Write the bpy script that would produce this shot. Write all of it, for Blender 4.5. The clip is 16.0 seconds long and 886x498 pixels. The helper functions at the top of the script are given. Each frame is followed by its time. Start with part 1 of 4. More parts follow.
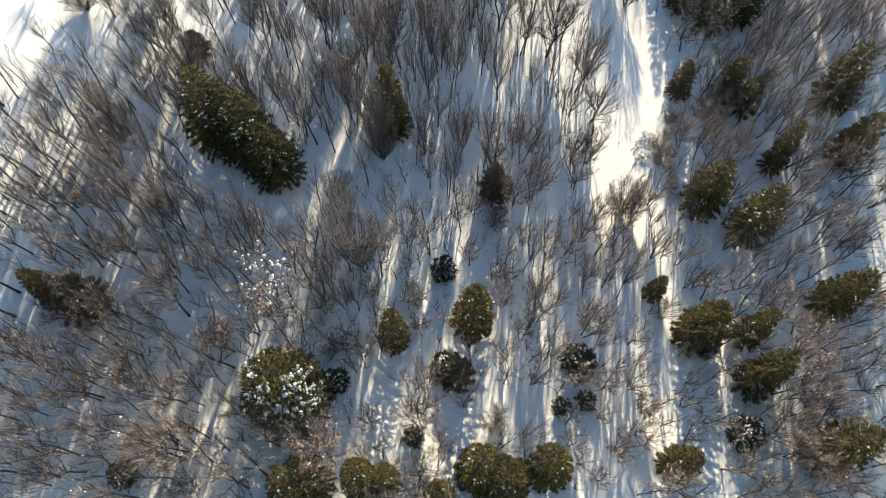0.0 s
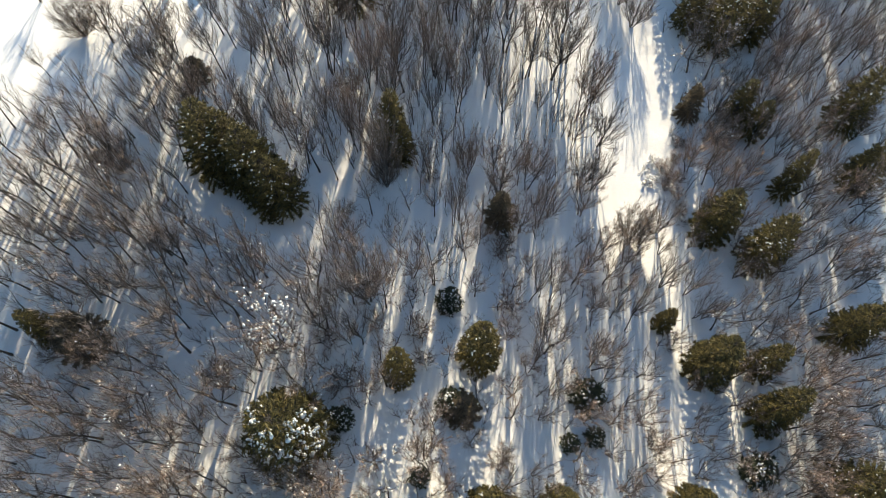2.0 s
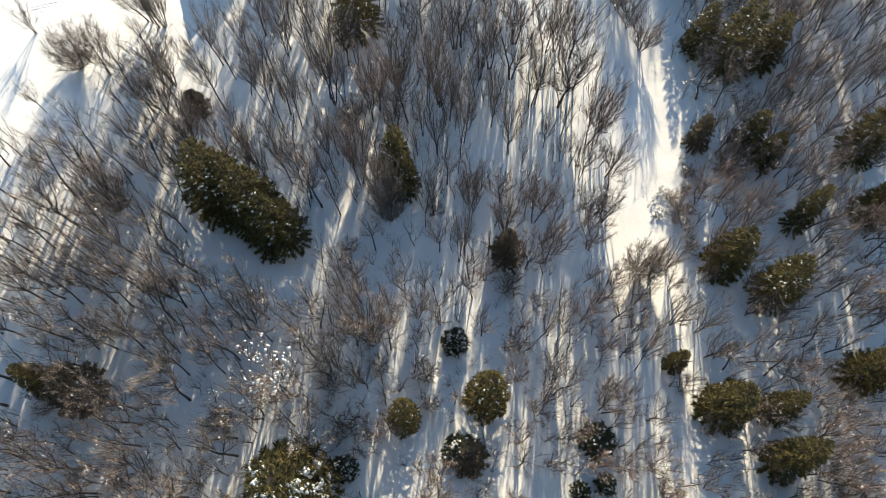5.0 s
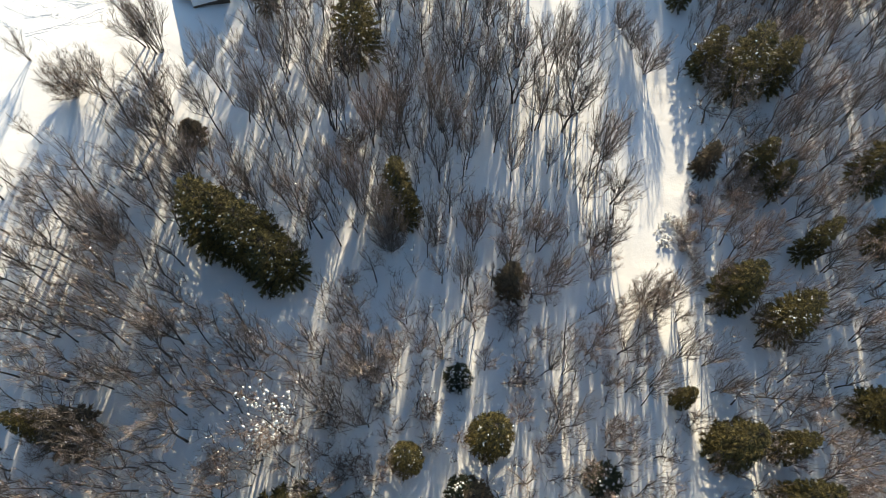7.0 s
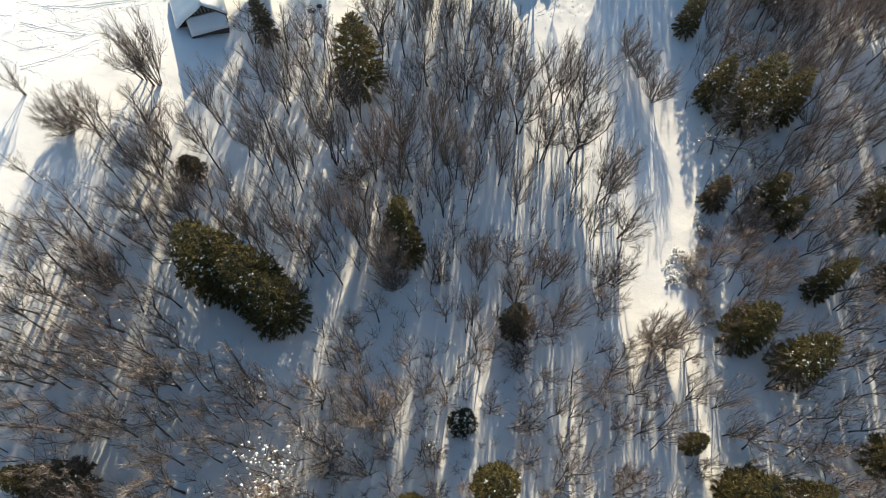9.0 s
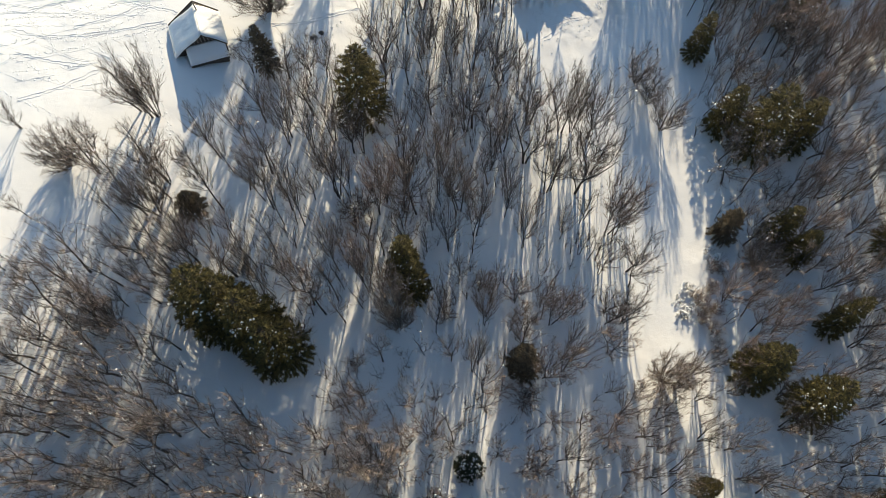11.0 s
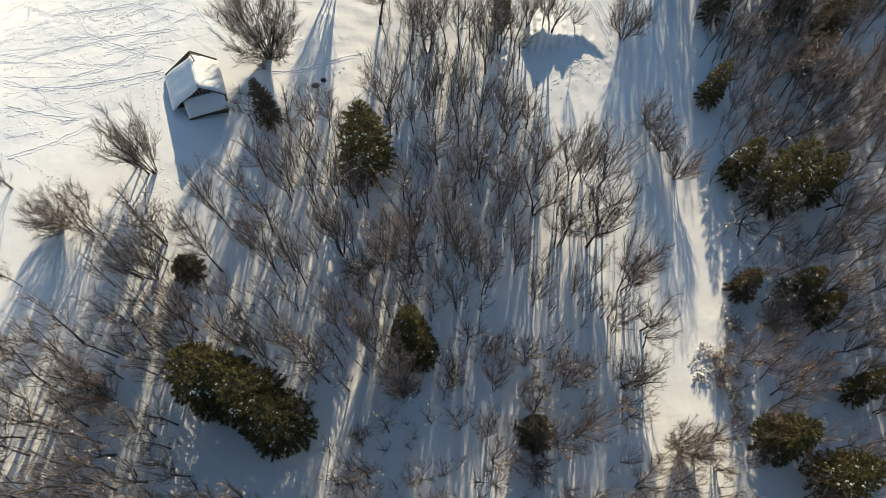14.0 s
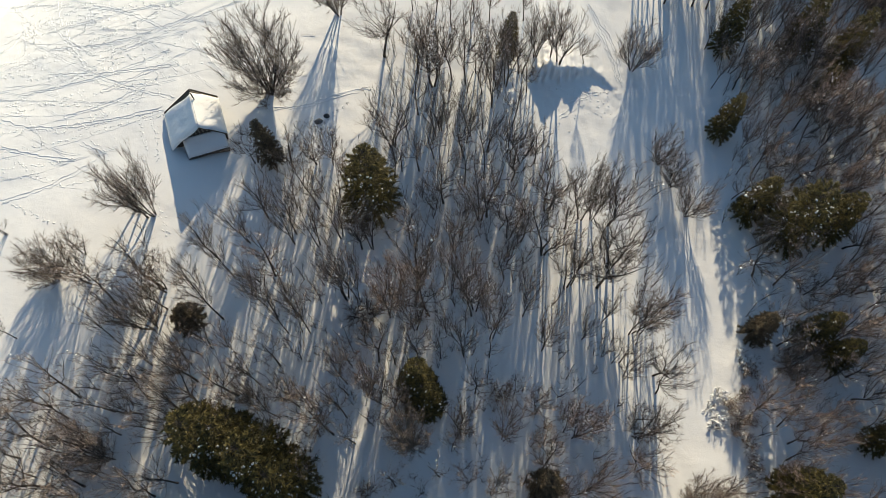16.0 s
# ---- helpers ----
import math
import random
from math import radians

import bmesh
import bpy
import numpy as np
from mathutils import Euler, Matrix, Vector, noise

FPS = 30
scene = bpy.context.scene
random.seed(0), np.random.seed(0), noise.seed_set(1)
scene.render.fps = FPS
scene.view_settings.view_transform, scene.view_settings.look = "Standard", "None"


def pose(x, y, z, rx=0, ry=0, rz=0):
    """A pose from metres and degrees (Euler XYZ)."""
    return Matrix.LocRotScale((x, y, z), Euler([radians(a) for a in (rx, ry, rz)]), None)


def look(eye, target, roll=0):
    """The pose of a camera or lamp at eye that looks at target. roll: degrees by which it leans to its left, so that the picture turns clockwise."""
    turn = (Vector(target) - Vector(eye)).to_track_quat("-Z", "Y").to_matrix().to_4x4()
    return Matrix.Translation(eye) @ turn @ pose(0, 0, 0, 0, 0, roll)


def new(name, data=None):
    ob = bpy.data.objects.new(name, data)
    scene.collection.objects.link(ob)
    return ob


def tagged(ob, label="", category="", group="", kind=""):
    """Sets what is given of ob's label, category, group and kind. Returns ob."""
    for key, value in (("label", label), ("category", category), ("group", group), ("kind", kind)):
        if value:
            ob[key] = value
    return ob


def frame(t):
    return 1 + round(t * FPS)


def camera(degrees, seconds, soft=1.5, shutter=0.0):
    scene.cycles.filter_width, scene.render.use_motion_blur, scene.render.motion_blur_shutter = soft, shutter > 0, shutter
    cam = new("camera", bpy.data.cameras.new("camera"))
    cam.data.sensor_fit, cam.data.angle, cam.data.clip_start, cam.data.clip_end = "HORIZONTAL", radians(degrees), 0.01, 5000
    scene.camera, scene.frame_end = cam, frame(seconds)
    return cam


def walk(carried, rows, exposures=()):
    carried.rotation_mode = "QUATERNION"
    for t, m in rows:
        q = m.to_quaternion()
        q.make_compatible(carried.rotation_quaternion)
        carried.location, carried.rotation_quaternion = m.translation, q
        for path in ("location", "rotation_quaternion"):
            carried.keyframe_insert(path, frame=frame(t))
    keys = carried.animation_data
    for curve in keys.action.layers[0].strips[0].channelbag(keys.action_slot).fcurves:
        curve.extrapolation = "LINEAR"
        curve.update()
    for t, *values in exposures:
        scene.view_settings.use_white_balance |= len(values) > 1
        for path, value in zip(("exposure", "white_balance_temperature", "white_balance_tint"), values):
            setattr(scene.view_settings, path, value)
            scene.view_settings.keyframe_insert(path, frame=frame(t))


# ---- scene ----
cam = camera(64.82, 16.0, soft=0.4)
PATH = [
    (0, (-0.11, -0.00, 93.83), (-0.42, 20.17, 48.08), -0.41),
    (0.5, (-0.33, 1.26, 93.85), (-0.63, 21.46, 48.11), -0.44),
    (1, (-0.54, 2.49, 93.87), (-0.83, 22.70, 48.14), -0.45),
    (1.5, (-0.74, 3.66, 93.87), (-1.04, 23.88, 48.15), -0.47),
    (2, (-0.92, 4.80, 93.88), (-1.22, 25.01, 48.15), -0.51),
    (2.5, (-1.07, 5.88, 93.89), (-1.38, 26.09, 48.16), -0.55),
    (3, (-1.22, 6.95, 93.93), (-1.53, 27.13, 48.18), -0.59),
    (3.5, (-1.36, 7.98, 93.99), (-1.68, 28.12, 48.22), -0.65),
    (4, (-1.48, 9.03, 94.03), (-1.81, 29.12, 48.24), -0.70),
    (6.5, (-1.87, 15.25, 94.15), (-2.25, 35.13, 48.28), -0.95),
    (7, (-1.95, 16.68, 94.22), (-2.34, 36.54, 48.33), -0.98),
    (7.5, (-2.04, 18.14, 94.26), (-2.44, 38.04, 48.39), -1.00),
    (8, (-2.15, 19.63, 94.26), (-2.55, 39.55, 48.40), -1.00),
    (8.5, (-2.29, 21.10, 94.24), (-2.72, 41.05, 48.39), -1.03),
    (9, (-2.46, 22.55, 94.21), (-2.89, 42.52, 48.38), -1.07),
    (11.5, (-3.31, 29.73, 94.11), (-3.80, 49.76, 48.30), -1.30),
    (12, (-3.46, 31.23, 94.08), (-3.95, 51.29, 48.28), -1.32),
    (12.5, (-3.64, 32.78, 94.04), (-4.13, 52.86, 48.25), -1.35),
    (13, (-3.82, 34.35, 94.00), (-4.32, 54.47, 48.23), -1.40),
    (13.5, (-4.00, 35.96, 93.97), (-4.51, 56.11, 48.21), -1.45),
    (14, (-4.19, 37.59, 93.92), (-4.71, 57.78, 48.18), -1.49),
    (14.5, (-4.41, 39.26, 93.88), (-4.94, 59.50, 48.16), -1.54),
    (15, (-4.66, 40.94, 93.84), (-5.19, 61.22, 48.14), -1.56),
    (15.5, (-4.93, 42.59, 93.81), (-5.45, 62.91, 48.12), -1.56),
    (16, (-5.21, 44.22, 93.78), (-5.73, 64.56, 48.11), -1.59),
]
walk(cam, [(t, look(eye, target, roll)) for t, eye, target, roll in PATH], [(0, 0.99, 7000, -0.5), (8, 0.80, 7000, -0.5), (16, 0.35, 7000, -0.5)])

# ---------- world, sun ----------
SUN_AZ, SUN_EL = 6.5, 18.0          # degrees, clockwise from +y, and above the horizon
world = bpy.data.worlds.new("winter_sky")
scene.world = world
world.use_nodes = True
wn = world.node_tree.nodes
sky = wn.new("ShaderNodeTexSky")
sky.sky_type = "NISHITA"
sky.sun_disc = False
sky.sun_elevation, sky.sun_rotation = radians(SUN_EL), radians(SUN_AZ)
sky.ozone_density, sky.dust_density, sky.air_density = 3.0, 0.25, 1.0
wn["Background"].inputs["Strength"].default_value = 0.12
world.node_tree.links.new(sky.outputs[0], wn["Background"].inputs["Color"])
sun_data = bpy.data.lights.new("sun", "SUN")
sun_data.energy, sun_data.angle, sun_data.color = 5.0, radians(0.47), (1.0, 0.82, 0.635)
sun = new("sun", sun_data)
SUN_DIR = Vector((math.sin(radians(SUN_AZ)) * math.cos(radians(SUN_EL)), math.cos(radians(SUN_AZ)) * math.cos(radians(SUN_EL)), math.sin(radians(SUN_EL))))
sun.matrix_world = look(SUN_DIR * 400, (0, 0, 0))


# ---------- materials ----------
def material(name, rough=0.8):
    m = bpy.data.materials.new(name)
    m.use_nodes = True
    n = m.node_tree.nodes
    n["Principled BSDF"].inputs["Roughness"].default_value = rough
    return m, n, m.node_tree.links, n["Principled BSDF"]


def ramp(n, stops):
    r = n.new("ShaderNodeValToRGB")
    while len(r.color_ramp.elements) < len(stops):
        r.color_ramp.elements.new(0.5)
    for e, (p, c) in zip(r.color_ramp.elements, stops):
        e.position, e.color = p, (*c, 1)
    return r


def noise_tex(n, l, scale, detail=4.0, coord="Object"):
    co = n.new("ShaderNodeTexCoord")
    t = n.new("ShaderNodeTexNoise")
    t.inputs["Scale"].default_value, t.inputs["Detail"].default_value = scale, detail
    l.new(co.outputs[coord], t.inputs["Vector"])
    return t


def snow_material():
    m, n, l, b = material("snow", 0.55)
    big, fine, mid = noise_tex(n, l, 0.09, 3), noise_tex(n, l, 7.0, 5), noise_tex(n, l, 0.9, 4)
    r = ramp(n, [(0.3, (0.80, 0.82, 0.85)), (0.7, (0.88, 0.88, 0.88))])
    l.new(big.outputs["Fac"], r.inputs["Fac"])
    l.new(r.outputs["Color"], b.inputs["Base Color"])
    b1, b2 = n.new("ShaderNodeBump"), n.new("ShaderNodeBump")
    b1.inputs["Strength"].default_value, b1.inputs["Distance"].default_value = 0.16, 0.3
    b2.inputs["Strength"].default_value, b2.inputs["Distance"].default_value = 0.35, 0.05
    l.new(mid.outputs["Fac"], b1.inputs["Height"])
    l.new(fine.outputs["Fac"], b2.inputs["Height"])
    l.new(b1.outputs["Normal"], b2.inputs["Normal"])
    l.new(b2.outputs["Normal"], b.inputs["Normal"])
    return m


def bark_material(name, dark, light, scale=6.0):
    m, n, l, b = material(name, 0.9)
    t = noise_tex(n, l, scale, 5)
    info = n.new("ShaderNodeObjectInfo")
    add = n.new("ShaderNodeMath")
    add.operation = "MULTIPLY_ADD"
    add.inputs[1].default_value, add.inputs[2].default_value = 0.45, -0.2
    l.new(info.outputs["Random"], add.inputs[0])
    s = n.new("ShaderNodeMath")
    s.operation = "ADD"
    l.new(t.outputs["Fac"], s.inputs[0])
    l.new(add.outputs[0], s.inputs[1])
    r = ramp(n, [(0.3, dark), (0.75, light)])
    l.new(s.outputs[0], r.inputs["Fac"])
    l.new(r.outputs["Color"], b.inputs["Base Color"])
    bump = n.new("ShaderNodeBump")
    bump.inputs["Strength"].default_value, bump.inputs["Distance"].default_value = 0.5, 0.03
    l.new(t.outputs["Fac"], bump.inputs["Height"])
    l.new(bump.outputs["Normal"], b.inputs["Normal"])
    return m


def twig_material(name, dark, mid, light):
    """Bark of fine twigs, mostly dull; frost and sunlit rims are coloured in pale."""
    m, n, l, b = material(name, 0.85)
    geo, info, t = n.new("ShaderNodeNewGeometry"), n.new("ShaderNodeObjectInfo"), noise_tex(n, l, 0.6, 3)
    r = ramp(n, [(0.0, dark), (0.5, mid), (0.78, tuple((a + c) / 2 for a, c in zip(mid, light))), (1.0, light)])
    l.new(geo.outputs["Random Per Island"], r.inputs["Fac"])
    shade = n.new("ShaderNodeMath")
    shade.operation = "MULTIPLY_ADD"
    shade.inputs[1].default_value, shade.inputs[2].default_value = 0.5, 0.45
    l.new(info.outputs["Random"], shade.inputs[0])
    both = n.new("ShaderNodeMath")
    both.operation = "ADD"
    l.new(shade.outputs[0], both.inputs[0])
    grain = n.new("ShaderNodeMath")
    grain.operation = "MULTIPLY"
    grain.inputs[1].default_value = 0.6
    l.new(t.outputs["Fac"], grain.inputs[0])
    l.new(grain.outputs[0], both.inputs[1])
    tint = n.new("ShaderNodeVectorMath")
    tint.operation = "SCALE"
    l.new(r.outputs["Color"], tint.inputs[0])
    l.new(both.outputs[0], tint.inputs["Scale"])
    l.new(tint.outputs[0], b.inputs["Base Color"])
    return m


def needle_material(name, dark, light):
    m, n, l, b = material(name, 0.7)
    geo, t = n.new("ShaderNodeNewGeometry"), noise_tex(n, l, 0.7, 3)
    s = n.new("ShaderNodeMath")
    s.operation = "ADD"
    l.new(geo.outputs["Random Per Island"], s.inputs[0])
    l.new(t.outputs["Fac"], s.inputs[1])
    r = ramp(n, [(0.4, dark), (0.7, tuple((a + c) / 2 for a, c in zip(dark, light))), (0.98, light)])
    h = n.new("ShaderNodeMath")
    h.operation = "MULTIPLY"
    h.inputs[1].default_value = 0.72
    l.new(s.outputs[0], h.inputs[0])
    l.new(h.outputs[0], r.inputs["Fac"])
    l.new(r.outputs["Color"], b.inputs["Base Color"])
    tr, mix = n.new("ShaderNodeBsdfTranslucent"), n.new("ShaderNodeMixShader")
    l.new(r.outputs["Color"], tr.inputs["Color"])
    mix.inputs["Fac"].default_value = 0.38
    l.new(b.outputs[0], mix.inputs[1])
    l.new(tr.outputs[0], mix.inputs[2])
    l.new(mix.outputs[0], n["Material Output"].inputs["Surface"])
    return m


def board_material(name, dark, light):
    m, n, l, b = material(name, 0.85)
    co, w = n.new("ShaderNodeTexCoord"), n.new("ShaderNodeTexWave")
    w.inputs["Scale"].default_value, w.inputs["Distortion"].default_value = 2.2, 1.5
    l.new(co.outputs["Object"], w.inputs["Vector"])
    r = ramp(n, [(0.0, dark), (1.0, light)])
    l.new(w.outputs["Fac"], r.inputs["Fac"])
    l.new(r.outputs["Color"], b.inputs["Base Color"])
    return m


SNOW = snow_material()
BARK = bark_material("grey_brown_bark", (0.022, 0.018, 0.016), (0.075, 0.062, 0.053))
TWIG = twig_material("twig_bark", (0.06, 0.045, 0.037), (0.27, 0.207, 0.172), (0.66, 0.56, 0.50))
BROWN_TWIG = twig_material("brown_twig_bark", (0.085, 0.056, 0.044), (0.33, 0.235, 0.187), (0.66, 0.53, 0.45))
NEEDLE = needle_material("spruce_needles", (0.012, 0.014, 0.006), (0.19, 0.15, 0.042))
DULL_NEEDLE = needle_material("dull_brown_needles", (0.045, 0.036, 0.026), (0.21, 0.165, 0.105))
DARK_NEEDLE = needle_material("shaded_fir_needles", (0.015, 0.024, 0.014), (0.07, 0.08, 0.04))
BOARDS = board_material("weathered_boards", (0.03, 0.024, 0.02), (0.09, 0.072, 0.058))
PALE_BOARDS = board_material("pale_boards", (0.12, 0.105, 0.09), (0.26, 0.23, 0.20))
PIPE = bark_material("sooty_metal", (0.02, 0.02, 0.02), (0.07, 0.065, 0.06))
STONE = bark_material("dark_stone", (0.05, 0.055, 0.06), (0.16, 0.165, 0.175), 3.0)


# ---------- helpers for meshes ----------
class Shape:
    """Collects vertices and faces for one mesh."""

    def __init__(self):
        self.v, self.f = [], []

    def tube(self, pts, radii, sides=5):
        ring0 = None
        for i, (p, r) in enumerate(zip(pts, radii)):
            d = (pts[min(i + 1, len(pts) - 1)] - pts[max(i - 1, 0)])
            d = d / (np.linalg.norm(d) + 1e-9)
            a = np.cross(d, (0.31, 0.17, 0.93) if abs(d[2]) < 0.9 else (1.0, 0.2, 0.0))
            a = a / (np.linalg.norm(a) + 1e-9)
            b = np.cross(d, a)
            base = len(self.v)
            if r <= 0.0:
                self.v.append(tuple(p))
                for k in range(sides):
                    self.f.append((ring0 + k, ring0 + (k + 1) % sides, base))
                return
            for k in range(sides):
                w = 2 * math.pi * k / sides
                self.v.append(tuple(p + r * (math.cos(w) * a + math.sin(w) * b)))
            if ring0 is not None:
                for k in range(sides):
                    self.f.append((ring0 + k, ring0 + (k + 1) % sides, base + (k + 1) % sides, base + k))
            ring0 = base

    def sliver(self, a, b, half):
        """One thin pointed twig or needle spray."""
        n = len(self.v)
        self.v += [tuple(a - half), tuple(a + half), tuple(b)]
        self.f.append((n, n + 1, n + 2))

    def ribbon(self, a, m, b, side, w0, w1):
        """A thin bent branchlet that ends in a point."""
        n = len(self.v)
        self.v += [tuple(a - side * w0), tuple(a + side * w0), tuple(m + side * w1), tuple(m - side * w1), tuple(b)]
        self.f += [(n, n + 1, n + 2, n + 3), (n + 3, n + 2, n + 4)]

    def box(self, x0, x1, y0, y1, z0, z1):
        n = len(self.v)
        self.v += [(x, y, z) for z in (z0, z1) for x, y in ((x0, y0), (x1, y0), (x1, y1), (x0, y1))]
        self.f += [tuple(n + k for k in q) for q in ((3, 2, 1, 0), (4, 5, 6, 7), (0, 1, 5, 4), (1, 2, 6, 5), (2, 3, 7, 6), (3, 0, 4, 7))]

    def blob(self, c, rx, ry, rz, rng):
        """A lumpy, flattened clod."""
        n = len(self.v)
        for k in range(5):
            g, q = 1.2566 * k, rng.uniform(0.7, 1.25)
            self.v.append((c[0] + rx * q * math.cos(g), c[1] + ry * q * math.sin(g), c[2] + rz * rng.uniform(-0.4, 0.3)))
        self.v += [(c[0] + 0.2 * rx * rng.normal(), c[1], c[2] + rz), (c[0], c[1], c[2] - rz)]
        for k in range(5):
            self.f += [(n + k, n + (k + 1) % 5, n + 5), (n + (k + 1) % 5, n + k, n + 6)]

    def mesh(self, name, mat, smooth=False):
        me = bpy.data.meshes.new(name)
        me.from_pydata(self.v, [], self.f)
        me.materials.append(mat)
        if smooth:
            me.polygons.foreach_set("use_smooth", [True] * len(me.polygons))
        me.update()
        return me


def part(name, data, parent, label=""):
    ob = new(name, data)
    ob.parent = parent
    return tagged(ob, label=label) if label else ob


# ---------- ground ----------
def ground(x, y):
    """Height of the snow: a hillside that falls to the right, with a flat meadow."""
    x, y = min(max(x, -85.0), 80.0), min(max(y, -10.0), 145.0)
    u, v = x / 50.0, (y - 70.0) / 50.0
    return (- 5.077 - 9.134 * u - 1.257 * v + 5.733 * u * u - 0.277 * u * v + 2.794 * v * v + 1.871 * u ** 3 - 0.678 * u * u * v + 0.965 * u * v * v - 0.532 * v ** 3 - 0.736 * u ** 4 - 2.450 * u * u * v * v)


def ledge(x, y):
    """A steep bank that drops to the glade."""
    edge = 120.8 + (0.22 * (x - 10) if x < 20 else 2.2 - 0.9 * (x - 20)) + 0.8 * noise.noise(Vector((x * 0.5, y * 0.15, 2.0))) + 1.3 * noise.noise(Vector((x * 1.1, y * 0.4, 5.0))) + 0.7 * noise.noise(Vector((x * 3.1, y * 1.2, 7.0)))
    side = 0.25 * (1 + math.tanh((x - 9.5) / 1.2)) * (1 - math.tanh((x - 24) / 1.6))
    crest = 1 + 0.40 * noise.noise(Vector((x * 0.45, 0.0, 1.0))) + 0.25 * noise.noise(Vector((x * 1.3, 0.0, 4.0)))
    crust = 0.22 * noise.noise(Vector((x * 1.1, y * 1.1, 4.0))) * math.exp(-abs(y - edge) / 1.2)
    return min(max(1.35 - 0.10 * (x - 12), 0.0), 1.35) * (crest + crust) * side * (1 + math.tanh((y - edge) / 0.35)) * math.exp(-max(y - edge, 0) / 14)


def drift(x, y):
    """Small unevenness of the snow cover."""
    p = Vector((x * 0.11, y * 0.09, 0.3))
    return 0.28 * noise.noise(p) + 0.10 * noise.noise(p * 3.7) + 0.05 * noise.noise(p * 9.1)


def surface(x, y):
    return ground(x, y) + drift(x, y) + ledge(x, y)


def build_ground():
    near_x = np.concatenate([np.arange(-90, 5, 0.9), np.arange(5, 27, 0.3), np.arange(27, 90.1, 0.9)])
    near_y = np.concatenate([np.arange(-15, 114, 0.9), np.arange(114, 126, 0.25), np.arange(126, 150.1, 0.9)])
    far = np.array([15, 40, 90, 200, 450, 1000, 2200.0])
    xs = np.concatenate([near_x[0] - far[::-1], near_x, near_x[-1] + far])
    ys = np.concatenate([near_y[0] - far[::-1], near_y, near_y[-1] + far])
    s = Shape()
    for y in ys:
        for x in xs:
            s.v.append((x, y, surface(x, y)))
    w = len(xs)
    for j in range(len(ys) - 1):
        for i in range(w - 1):
            s.f.append((j * w + i, j * w + i + 1, (j + 1) * w + i + 1, (j + 1) * w + i))
    tagged(new("ground", s.mesh("ground", SNOW, True)), "deep white snow over a forest hillside and meadow", "snow", kind="structure")


build_ground()


# ---------- bare trees ----------
def bent(p, d, length, steps, rng, wobble, lift):
    """A wavering line of points from p along d that bends upward by lift."""
    pts, d = [np.array(p, float)], np.array(d, float)
    for _ in range(steps):
        d = d + rng.normal(0, wobble, 3) + np.array([0, 0, lift])
        d = d / np.linalg.norm(d)
        pts.append(pts[-1] + d * length / steps)
    return pts


